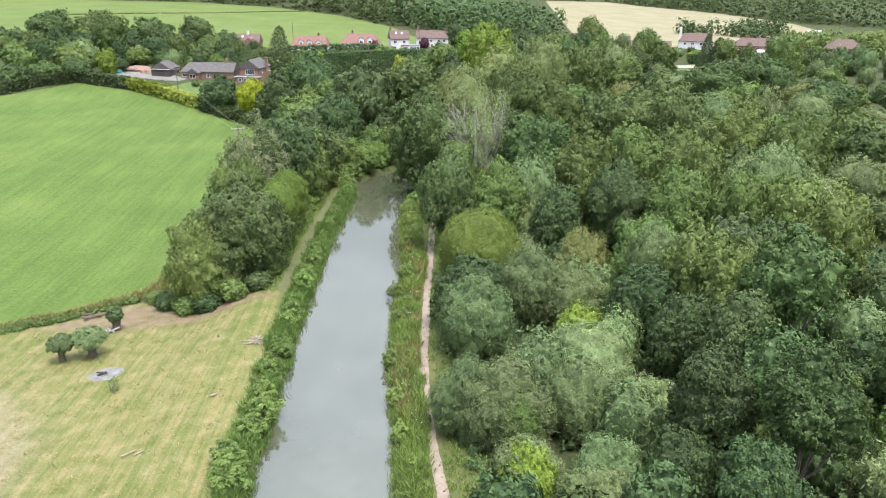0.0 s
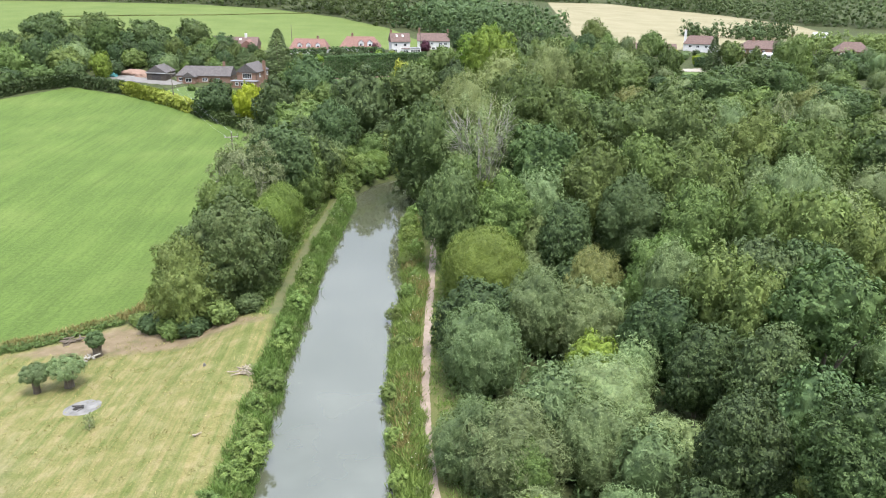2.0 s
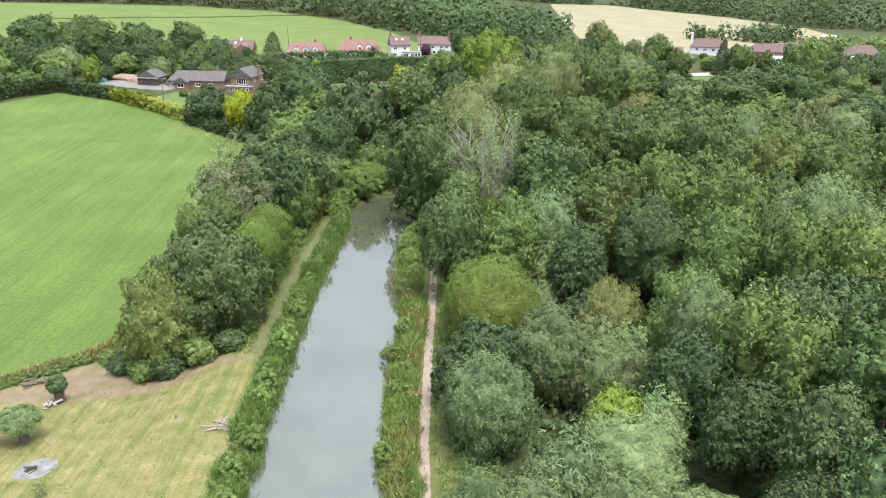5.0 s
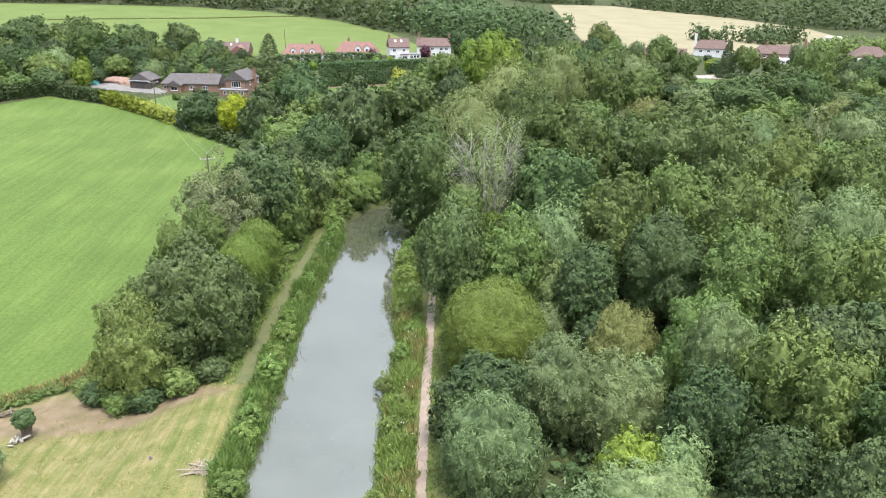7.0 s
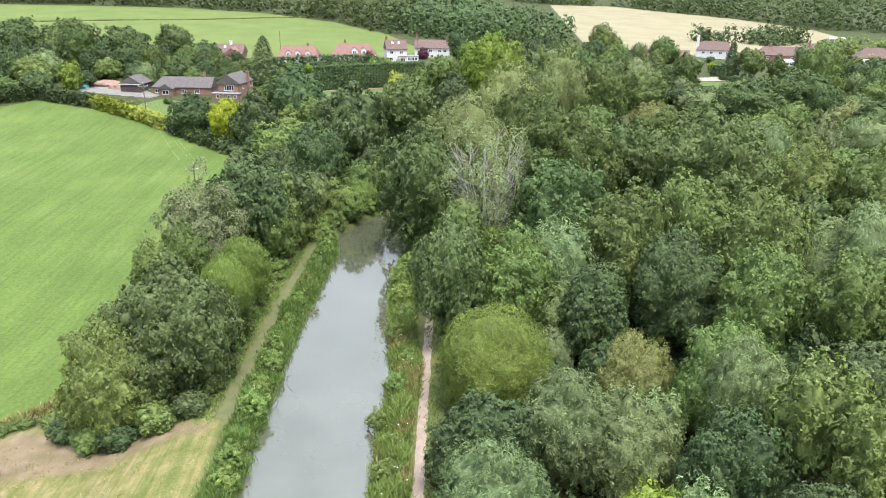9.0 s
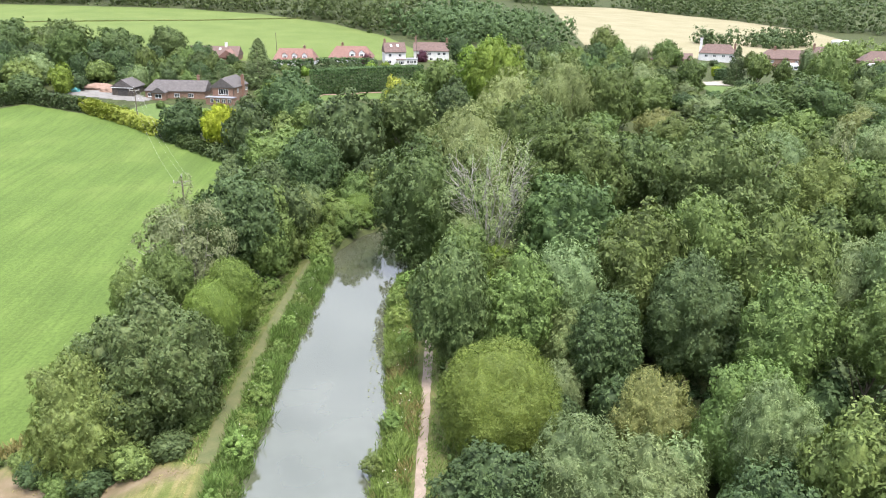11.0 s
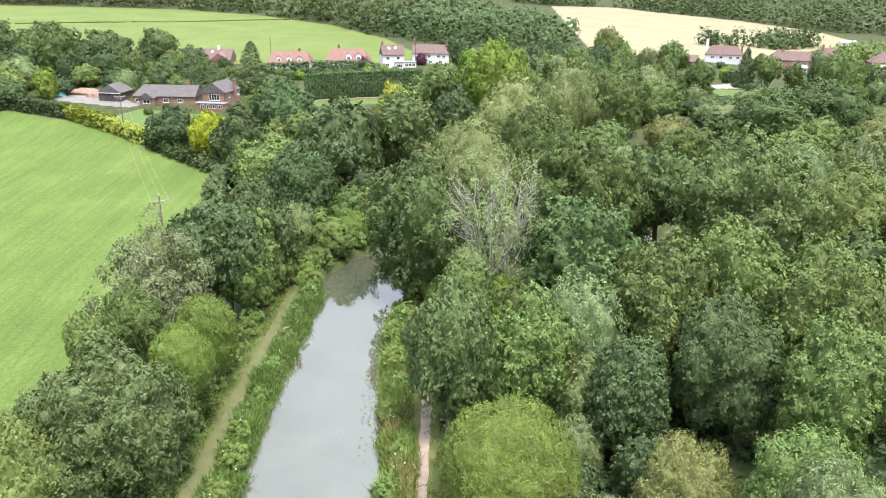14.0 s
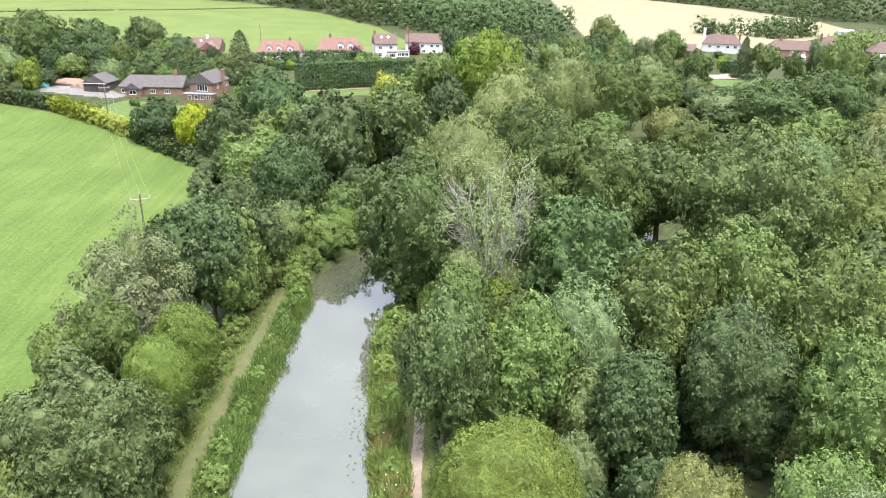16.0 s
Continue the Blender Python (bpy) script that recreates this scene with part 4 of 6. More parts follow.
wl_ = bank_points(-1, 620, 0.0, 2.4, 42, 150)
leafy_weeds("bank_weeds", wl_, 0.2 + 0.6 * rng.uniform(0, 1, len(wl_)) ** 2, LEAF["ash"], "leafy nettles and willowherb on the meadow bank")
wr_ = bank_points(1, 640, 0.1, 2.9, 42, 146)
leafy_weeds("bank_weeds", wr_, 0.2 + 0.5 * rng.uniform(0, 1, len(wr_)) ** 2, LEAF["ash"], "leafy weeds on the towpath bank")
wt_ = bank_points(1, 330, 6.2, 10.0, 42, 140)
leafy_weeds("undergrowth", wt_, rng.uniform(0.5, 1.1, len(wt_)), LEAF["ash"], "green brambles and undergrowth beneath the towpath trees")

wf_ = np.c_[rng.uniform(8, 66, 1500), rng.uniform(44, 136, 1500)]
wf_ = np.c_[wf_, ground_z(wf_[:, 0], wf_[:, 1])]
leafy_weeds("undergrowth", wf_, rng.uniform(0.7, 1.7, len(wf_)), LEAF["dark"], "dark brambles and saplings on the wood's floor", 34, 0.34)

# flower heads: flat pale umbels over the weeds
WHITE_FLOWER = plain_material("creamy_petals", (0.62, 0.60, 0.46), (0.80, 0.79, 0.66), 3.0, 0.8, 0.0)
fp = np.vstack((bank_points(1, 90, 0.6, 2.9, 84, 140), bank_points(-1, 120, 0.2, 1.9, 96, 150), bank_points(1, 40, 0.6, 2.9, 50, 84)))
keep = np.array([noise.noise((p[1] * 0.22, p[0] * 0.3, 4.0)) > -0.02 for p in fp])
fp = fp[keep]
fv, ff = leaf_quads(fp + np.c_[np.zeros((len(fp), 2)), rng.uniform(0.75, 1.25, len(fp))], unit(rng.normal(size=(len(fp), 3)) * 0.35 + (0, 0, 1)), 0.12, 0.95)
stuff(mesh_object("flower_heads", fv, ff, WHITE_FLOWER), "creamy white meadowsweet and hogweed flower heads on the banks", "flowers")
# floating lily leaves and reed stubs near the towpath bank
lp = np.c_[rng.uniform(-1.0, 0.5, 70), rng.normal(121, 5.0, 70), np.full(70, 0.03)]
lv, lf = leaf_quads(lp, unit(rng.normal(size=(70, 3)) * 0.15 + (0, 0, 1)), 0.22, 0.8)
stuff(mesh_object("lily_leaves", lv, lf, LEAF["olive"]), "brownish floating water-lily leaves near the bank", "water plants")


def strip_points(line, n, width):
    seg = [(math.dist(a, b), a, b) for a, b in zip(line, line[1:])]
    tot = sum(s[0] for s in seg)
    out = []
    for s, a, b in seg:
        k = max(1, round(n * s / tot))
        u = rng.uniform(0, 1, k)
        px, py = (b[0] - a[0]) / s, (b[1] - a[1]) / s
        o = rng.uniform(-width, width, k) * 0.5
        out.append(np.c_[a[0] + (b[0] - a[0]) * u - py * o, a[1] + (b[1] - a[1]) * u + px * o])
    p = np.vstack(out)
    return np.c_[p, ground_z(p[:, 0], p[:, 1])]


dp = strip_points(((-70, 85), (-53, 93.3), (-44, 98.8), (-37.5, 104.5)), 520, 2.2)
leafy_weeds("ditch_weeds", dp, rng.uniform(0.35, 0.75, len(dp)), LEAF["ash"], "green nettles along the ditch between meadow and crop")
dp = strip_points(((-70, 86), (-53, 94.5), (-44, 100), (-36, 107), (-33.5, 118), (-33.5, 150), (-37, 190)), 2200, 2.4)
ob = mesh_object("field_margin_grass", *blades(dp, np.full(len(dp), 0.7), 7, 0.3, 0.12), LEAF["dry"])
stuff(ob, "pale seeding grass along the crop margin", "grass")
mp_ = np.c_[rng.uniform(-60, -14, 1500), rng.uniform(45, 99, 1500)]
mp_ = mp_[(inside(MEADOW, mp_[:, 0], mp_[:, 1]) > 0.5)]
mp_ = np.c_[mp_, ground_z(mp_[:, 0], mp_[:, 1])]
ob = mesh_object("meadow_tufts", *blades(mp_, np.full(len(mp_), 0.16), 8, 0.3, 0.07, 0.9), LEAF["dry"])
stuff(ob, "cut dry grass tufts left on the mown meadow", "grass")


def hedge(name, line, height, width, mat, label, leaves=44, step=0.9, size=0.42, trim=0.12, group="hedges"):
    """A hedge along a line: leaf masses stacked in a box section, ragged by trim."""
    lum = []
    for a, b in zip(line, line[1:]):
        s = math.dist(a, b)
        ux, uy = (b[0] - a[0]) / s, (b[1] - a[1]) / s
        for k in range(max(2, int(s / step))):
            t = (k + 0.5) * step
            x, y = a[0] + ux * t, a[1] + uy * t
            z = gz(x, y)
            lev = max(1, round(height / step))
            for q in range(lev):
                for w in ((-0.5, 0.5) if q < lev - 1 else (-0.5, 0.0, 0.5)):
                    o = w * (width - step * 0.8) + rng.normal() * trim
                    lum.append((x - uy * o + rng.normal() * trim, y + ux * o + rng.normal() * trim, z + (q + 0.5) * height / lev + rng.normal() * trim * 0.8, step * 0.72, height / lev * 0.62))
    v, f = crown_arrays(np.array(lum), leaves, size, 0.6, 0.9, 0.6, False)
    ob = mesh_object(name, v, f, mat)
    return tagged(ob, label, "hedge", group)


hedge("clipped_hedge", ((-29.5, 300), (8.5, 304.5)), 8.2, 3.2, LEAF["hedge"], "very tall dark green clipped conifer hedge before the houses", 60, 1.0, 0.34, 0.05)
hedge("field_hedge", ((-136, 266), (-130, 279), (-118, 289), (-97, 281)), 4.2, 3.4, LEAF["dark"], "dark green field hedge at the top of the crop", 44, 0.95, 0.45, 0.22)
hedge("golden_hedge", ((-97, 281), (-78, 266.5), (-67, 256)), 4.0, 3.2, LEAF["gold2"], "bright yellow-green hedge along the crop's end", 44, 0.95, 0.45, 0.2)
hedge("field_hedge", ((-66, 255), (-51, 239), (-39, 226), (-37.5, 205)), 3.0, 3.2, LEAF["dark"], "loose dark green hedge along the crop's edge", 44, 0.95, 0.42, 0.3)
hedge("clipped_hedge", ((134, 366), (147, 372)), 4.6, 2.0, LEAF["hedge"], "dark green clipped hedge beside a gravel drive", 20, 1.0, 0.5, 0.08)
hedge("garden_hedge", ((186, 372), (235, 384)), 3.0, 2.0, LEAF["hedge"], "dark garden hedge beside a lawn", 16, 1.1, 0.55, 0.15)
hedge("garden_hedge", ((150, 262), (185, 268)), 2.4, 1.8, LEAF["dark"], "low dark hedge between lawns", 16, 1.1, 0.55, 0.15)
hedge("garden_hedge", ((-52, 338), (-32, 341), (-11, 343)), 3.6, 2.4, LEAF["dark"], "loose green garden hedge below the bungalows", 18, 1.2, 0.6, 0.3)


def far_wood(label, line, rows, spacing, h0, h1, kind, leaf=1.15):
    """A distant wood: crowns behind its edge line, in rows, each of a few leaf masses."""
    vs = []
    for a, b in zip(line, line[1:]):
        s = math.dist(a, b)
        ux, uy = (b[0] - a[0]) / s, (b[1] - a[1]) / s
        for r_ in range(rows):
            for k in range(max(1, int(s / spacing))):
                t = (k + rng.uniform(0.2, 0.8)) * spacing
                o = -(r_ + rng.uniform(0.1, 0.6)) * spacing * 0.95
                x, y = a[0] + ux * t + uy * o, a[1] + uy * t - ux * o
                z, h = float(land(x, y)), rng.uniform(h0, h1)
                r = rng.uniform(0.48, 0.66) * spacing
                lum = lumps_round(15, r * 1.1, h, -h * 0.30, r * 0.46, 3.0, 0.25, 1.0, 0.1)
                lum[:, :3] += (x, y, z)
                vs.append(lum)
    v, f = crown_arrays(np.concatenate(vs), 30, leaf * 0.70, 0.7, 0.7, 0.5, False)
    return stuff(mesh_object("far_wood", v, f, LEAF[kind]), label, "woodland")


far_wood("dark oak wood along the far field's top", ((-330, 590), (-198, 560), (-140, 549), (-83, 525), (-40, 489), (-8, 440)), 4, 10.5, 16, 22, "oak")
far_wood("dark wood running down the hill beside the wheat", ((-8, 440), (30, 420), (70, 430), (98, 470)), 7, 10.5, 13, 19, "dark")
far_wood("distant wood behind the wheat field", ((100, 820), (138, 806), (204, 834), (288, 718), (311, 634), (420, 560)), 4, 13, 20, 28, "dark")
# the hill's blue-green leaf colour stands in for distance haze
far_wood("distant wooded hill", ((-420, 760), (-200, 720), (0, 760), (200, 980), (420, 900), (700, 800)), 3, 20, 24, 32, "blue")
far_wood("rough scrub in the wheat field's corner", ((246, 545), (207, 520), (192, 540)), 3, 9.0, 7, 12, "dark")
far_wood("trees along the lane behind the right-hand houses", ((330, 500), (250, 470), (215, 462)), 3, 10, 6, 11, "ash")
far_wood("garden trees between the houses", ((250, 410), (225, 400), (200, 398), (180, 395)), 1, 9, 5, 9, "ash")
far_wood("thin hedge line across the far field", ((-60, 506), (-74, 500), (-113, 484), (-146, 478), (-200, 470)), 1, 1.6, 0.3, 0.55, "olive", 0.35)

# garden and boundary trees round the houses
fill_wood(((-165, 318), (-100, 322), (-70, 316), (-62, 334), (-90, 350), (-165, 345)), 30, 4.2, 6.4, 7, 12, ("oak", "dark", "ash", "dark"), 2, 0.6)
fill_wood(((108, 362), (126, 370), (158, 408), (150, 428), (108, 410)), 18, 2.2, 3.4, 2.6, 4.4, ("ash", "dark", "lime", "willow"), 2, 0.7)
fill_wood(((-34, 202), (-40, 240), (-34, 262), (4, 262), (2, 215)), 12, 4.6, 6.6, 8, 11, ("dark", "ash", "dark", "oak"), 2, 0.6)
fill_wood(((-108, 296), (-84, 274), (-62, 258), (-50, 244), (-46, 262), (-60, 282), (-84, 290)), 12, 1.4, 2.4, 1.8, 3.2, ("ash", "dark", "lime"), 2, 0.7)
fill_wood(((-210, 275), (-138, 272), (-120, 296), (-100, 315), (-96, 340), (-130, 352), (-220, 340)), 24, 4.2, 6.5, 6, 10, ("ash", "dark", "oak", "dark"), 2, 0.62)
fill_wood(((-100, 312), (-58, 309), (-56, 320), (-60, 336), (-100, 342)), 26, 2.6, 4.2, 4, 8, ("ash", "dark", "ash", "willow", "conif"), 2, 0.7)
fill_wood(((-42, 324), (-6, 330), (2, 336), (-20, 339), (-45, 334)), 16, 1.8, 2.8, 3, 5, ("ash", "lime", "dark"), 2, 0.7)
fill_wood(((12, 305), (30, 330), (70, 400), (120, 395), (110, 330), (60, 300)), 40, 4.0, 6.0, 7, 12, ("ash", "dark", "oak", "ash", "willow"), 2, 0.68)
fill_wood(((150, 300), (146, 345), (175, 385), (240, 380), (260, 300)), 34, 3.8, 6.0, 7, 11, ("ash", "dark", "oak", "willow"), 2, 0.75)



# ---- houses, poles and the things of the meadow ----
def part(name, bm, material, parent, label=""):
    me = bpy.data.meshes.new(name)
    bm.to_mesh(me)
    bm.free()
    me.materials.append(material)
    ob = new(name, me)
    ob.parent = parent
    return tagged(ob, label) if label else ob


def box(bm, x0, x1, y0, y1, z0, z1, bevel=0.0):
    v = [bm.verts.new((x, y, z)) for z in (z0, z1) for x, y in ((x0, y0), (x1, y0), (x1, y1), (x0, y1))]
    fs = [bm.faces.new([v[i] for i in q]) for q in ((3, 2, 1, 0), (4, 5, 6, 7), (0, 1, 5, 4), (1, 2, 6, 5), (2, 3, 7, 6), (3, 0, 4, 7))]
    if bevel:
        es = list({e for f in fs for e in f.edges})
        bmesh.ops.bevel(bm, geom=es, offset=bevel, segments=1, affect="EDGES")
    return bm


def tube(bm, a, b, ra, rb, sides=8):
    a, b = Vector(a), Vector(b)
    q = (b - a).to_track_quat("Z", "Y").to_matrix().to_4x4()
    ln = (b - a).length
    r = bmesh.ops.create_cone(bm, cap_ends=True, segments=sides, radius1=ra, radius2=rb, depth=ln, matrix=Matrix.Translation((a + b) / 2) @ q)
    return r


def brick_material(name, a, b, mortar):
    m, n, l, p = mat_new(name)
    co = n.new("ShaderNodeTexCoord")
    br = n.new("ShaderNodeTexBrick")
    mp = n.new("ShaderNodeMapping")
    mp.inputs["Rotation"].default_value = (radians(90), 0, 0)
    l.new(co.outputs["Object"], mp.inputs["Vector"])
    l.new(mp.outputs["Vector"], br.inputs["Vector"])
    br.inputs["Scale"].default_value = 4.4
    br.inputs["Color1"].default_value, br.inputs["Color2"].default_value, br.inputs["Mortar"].default_value = (*a, 1), (*b, 1), (*mortar, 1)
    f = tex_noise(n, l, co.outputs["Object"], 0.8, 4.0)
    l.new(mix_col(n, l, 1.0, br.outputs["Color"], ramp(n, l, f, (0.3, g3(0.8)), (0.7, g3(1.15))), "MULTIPLY"), p.inputs["Base Color"])
    p.inputs["Roughness"].default_value = 0.9
    return m


def tile_material(name, a, b):
    m, n, l, p = mat_new(name)
    co = n.new("ShaderNodeTexCoord")
    f = tex_noise(n, l, co.outputs["Object"], 1.3, 5.0, 0.65)
    w = n.new("ShaderNodeTexWave")
    w.bands_direction = "Z"
    w.inputs["Scale"].default_value = 2.2
    w.inputs["Distortion"].default_value = 0.6
    l.new(co.outputs["Object"], w.inputs["Vector"])
    c = mix_col(n, l, 1.0, ramp(n, l, f, (0.3, a), (0.7, b)), ramp(n, l, w.outputs["Fac"], (0.0, g3(0.82)), (0.6, g3(1.06))), "MULTIPLY")
    l.new(c, p.inputs["Base Color"])
    p.inputs["Roughness"].default_value = 0.85
    bump(n, l, w.outputs["Fac"], p, 0.5, 0.05)
    return m


BRICK = brick_material("red_brick", (0.185, 0.100, 0.066), (0.225, 0.128, 0.086), (0.22, 0.18, 0.145))
RENDER_W = plain_material("white_render", (0.56, 0.55, 0.53), (0.66, 0.65, 0.63), 0.6, 0.85, 0.1)
TILE_RED = tile_material("clay_tiles_red", (0.150, 0.078, 0.060), (0.215, 0.118, 0.094))
TILE_BROWN = tile_material("clay_tiles_brown", (0.092, 0.058, 0.048), (0.150, 0.098, 0.082))
TILE_GREY = tile_material("concrete_tiles_grey", (0.064, 0.056, 0.053), (0.115, 0.103, 0.097))
WHITE_PAINT = plain_material("white_paint", (0.62, 0.62, 0.61), (0.72, 0.72, 0.71), 2.0, 0.4, 0.0)
DARK_WOOD = plain_material("dark_boarding", (0.040, 0.032, 0.026), (0.085, 0.070, 0.055), 2.0, 0.8, 0.2)
CONCRETE = plain_material("pale_concrete", (0.120, 0.112, 0.102), (0.185, 0.176, 0.160), 0.5, 0.9, 0.2)
GRAVEL = plain_material("pale_gravel", (0.242, 0.209, 0.165), (0.330, 0.297, 0.248), 1.0, 0.95, 0.4)
EARTH = plain_material("dug_earth", (0.168, 0.105, 0.075), (0.252, 0.168, 0.126), 0.6, 0.95, 0.4)
LEAD = plain_material("grey_lead", (0.16, 0.16, 0.17), (0.26, 0.26, 0.27), 1.0, 0.6, 0.1)
# burnt logs; its near-black also paints the shade in the garage doorway
CHAR_AND_SHADE = plain_material("charred_wood_and_shade", (0.020, 0.018, 0.017), (0.075, 0.068, 0.062), 4.0, 0.95, 0.4)
ASH_GREY = plain_material("pale_ash", (0.110, 0.106, 0.098), (0.215, 0.208, 0.195), 1.2, 0.95, 0.3)
STEEL = plain_material("galvanised_steel", (0.30, 0.30, 0.30), (0.42, 0.42, 0.42), 3.0, 0.45, 0.0, 0.8)
TARP = plain_material("turquoise_sheet", (0.066, 0.252, 0.252), (0.120, 0.348, 0.336), 1.5, 0.5, 0.2)
CERAMIC = plain_material("white_ceramic", (0.434, 0.434, 0.420), (0.546, 0.546, 0.532), 2.0, 0.25, 0.0)


def glass_material():
    m, n, l, p = mat_new("window_glass")
    p.inputs["Base Color"].default_value = (0.020, 0.024, 0.028, 1)
    p.inputs["Roughness"].default_value = 0.06
    p.inputs["Specular IOR Level"].default_value = 0.7
    return m


GLASS = glass_material()


def window(parent, x, y, z, w, h, facing, lights=2, sill=True):
    """A white framed window, its middle at (x, y, z), that faces '-y', '+x' or '-x'. Its panes are parts of their own."""
    rz = {"-y": 0, "+x": 90, "-x": -90}[facing]
    bm = bmesh.new()
    t, d = 0.09, 0.05
    for x0, x1, z0, z1 in ((-w / 2, w / 2, h / 2 - t, h / 2), (-w / 2, w / 2, -h / 2, -h / 2 + t), (-w / 2, -w / 2 + t, -h / 2 + t, h / 2 - t), (w / 2 - t, w / 2, -h / 2 + t, h / 2 - t)):
        box(bm, x0, x1, -d, 0.04, z0, z1)
    for k in range(1, lights):
        c = -w / 2 + w * k / lights
        box(bm, c - t / 2, c + t / 2, -d, 0.04, -h / 2 + t, h / 2 - t)
    if sill:
        box(bm, -w / 2 - 0.08, w / 2 + 0.08, -0.12, 0.0, -h / 2 - 0.08, -h / 2 - 0.002)
    ob = part("window", bm, WHITE_PAINT, parent, "white framed window")
    ob.matrix_basis = pose(x, y, z, 0, 0, rz)
    for k in range(lights):
        a, b = -w / 2 + w * k / lights + t * 0.55, -w / 2 + w * (k + 1) / lights - t * 0.55
        pb = box(bmesh.new(), a, b, -0.02, 0.02, -h / 2 + t * 1.02, h / 2 - t * 1.02)
        part("pane", pb, GLASS, ob, "dark glass")
    return ob


def prism(bm, x0, x1, d, e, z0, z1, hip0=0.0, hip1=0.0, thick=0.18):
    """A pitched roof from eaves z0 to ridge z1 over depth d, e metres proud at the eaves; hips draw the ridge's ends in."""
    y0, y1 = -d / 2 - e, d / 2 + e
    a, b = (x0 - 0.3, x1 + 0.3)
    low = [(a, y0, z0), (b, y0, z0), (b, y1, z0), (a, y1, z0)]
    v = [bm.verts.new(q) for q in low] + [bm.verts.new((q[0], q[1], q[2] + thick)) for q in low]
    r = [bm.verts.new((a + hip0, 0, z1)), bm.verts.new((b - hip1, 0, z1))]
    for q in ((3, 2, 1, 0), (0, 1, 5, 4), (1, 2, 6, 5), (2, 3, 7, 6), (3, 0, 4, 7)):
        bm.faces.new([v[i] for i in q])
    bm.faces.new((v[4], v[5], r[1], r[0]))
    bm.faces.new((v[6], v[7], r[0], r[1]))
    bm.faces.new((v[5], v[6], r[1]))
    bm.faces.new((v[7], v[4], r[0]))
    return bm


def body(bm, x0, x1, d, z1, ridge=None):
    """Walls with gable ends up to the ridge, sunk a little into the ground."""
    y0, y1 = -d / 2, d / 2
    for xa in (0,):
        v = [bm.verts.new(q) for q in ((x0, y0, -0.8), (x1, y0, -0.8), (x1, y1, -0.8), (x0, y1, -0.8), (x0, y0, z1), (x1, y0, z1), (x1, y1, z1), (x0, y1, z1))]
        for q in ((0, 1, 5, 4), (2, 3, 7, 6), (3, 2, 1, 0)):
            bm.faces.new([v[i] for i in q])
        if ridge:
            g = [bm.verts.new((x0, 0, ridge)), bm.verts.new((x1, 0, ridge))]
            bm.faces.new((v[1], v[2], v[6], g[1], v[5]))
            bm.faces.new((v[3], v[0], v[4], g[0], v[7]))
            bm.faces.new((v[4], v[5], g[1], g[0]))
            bm.faces.new((v[6], v[7], g[0], g[1]))
        else:
            bm.faces.new((v[1], v[2], v[6], v[5]))
            bm.faces.new((v[3], v[0], v[4], v[7]))
            bm.faces.new((v[4], v[5], v[6], v[7]))
    return bm


def chimney(parent, x, y, z0, z1, mat=None, w=0.7, pots=2):
    bm = box(bmesh.new(), x - w / 2, x + w / 2, y - w / 2, y + w / 2, z0, z1)
    box(bm, x - w / 2 - 0.08, x + w / 2 + 0.08, y - w / 2 - 0.08, y + w / 2 + 0.08, z1, z1 + 0.16)
    ch = part("chimney", bm, mat or BRICK, parent, "brick chimney stack")
    for k in range(pots):
        pb = bmesh.new()
        px = x + (k - (pots - 1) / 2) * 0.3
        tube(pb, (px, y, z1 + 0.16), (px, y, z1 + 0.55), 0.13, 0.10, 8)
        part("chimney_pot", pb, TILE_RED, ch, "clay chimney pot")


def dormer(parent, x, y, z, w, h, deep, roof, gable=True):
    """A white boarded dormer with a small pitched roof and a window."""
    bm = bmesh.new()
    box(bm, x - w / 2, x + w / 2, y, y + deep, z, z + h)
    if gable:
        v = [bm.verts.new(q) for q in ((x - w / 2, y, z + h), (x + w / 2, y, z + h), (x, y, z + h + w * 0.42), (x - w / 2, y + deep, z + h), (x + w / 2, y + deep, z + h), (x, y + deep, z + h + w * 0.42))]
        bm.faces.new((v[0], v[1], v[2]))
        bm.faces.new((v[4], v[3], v[5]))
    d = part("dormer", bm, WHITE_PAINT, parent, "white boarded dormer")
    rb = bmesh.new()
    e = 0.16
    if gable:
        zz, top = z + h, z + h + w * 0.42
        for s in (-1, 1):
            q = [(x + s * (w / 2 + e), y - e, zz - 0.1), (x + s * (w / 2 + e), y + deep, zz - 0.1), (x, y + deep, top), (x, y - e, top)]
            lo = [rb.verts.new(c) for c in q]
            hi = [rb.verts.new((c[0], c[1], c[2] + 0.12)) for c in q]
            for f in ((0, 1, 2, 3), (7, 6, 5, 4), (0, 4, 5, 1), (1, 5, 6, 2), (2, 6, 7, 3), (3, 7, 4, 0)):
                rb.faces.new([(lo + hi)[i] for i in f])
        bmesh.ops.recalc_face_normals(rb, faces=rb.faces)
    else:
        box(rb, x - w / 2 - e, x + w / 2 + e, y - e, y + deep, z + h, z + h + 0.14)
    part("dormer_roof", rb, roof, d, "small tiled dormer roof")
    window(parent, x, y - 0.01, z + h * 0.48, w * 0.56, h * 0.56, "-y", 2, False)


def house(name, label, x, y, rz, length, depth, eaves, ridge, wall, roof, hips=(0, 0), z=None):
    h = new(name)
    tagged(h, label, "house", "houses beyond the wood")
    h.matrix_basis = pose(x, y, gz(x, y) if z is None else z, 0, 0, rz)
    part("wall", body(bmesh.new(), -length / 2, length / 2, depth, eaves, ridge - 0.15 if not any(hips) else None), wall, h)
    part("roof", prism(bmesh.new(), -length / 2, length / 2, depth, 0.35, eaves, ridge, *hips), roof, h)
    return h


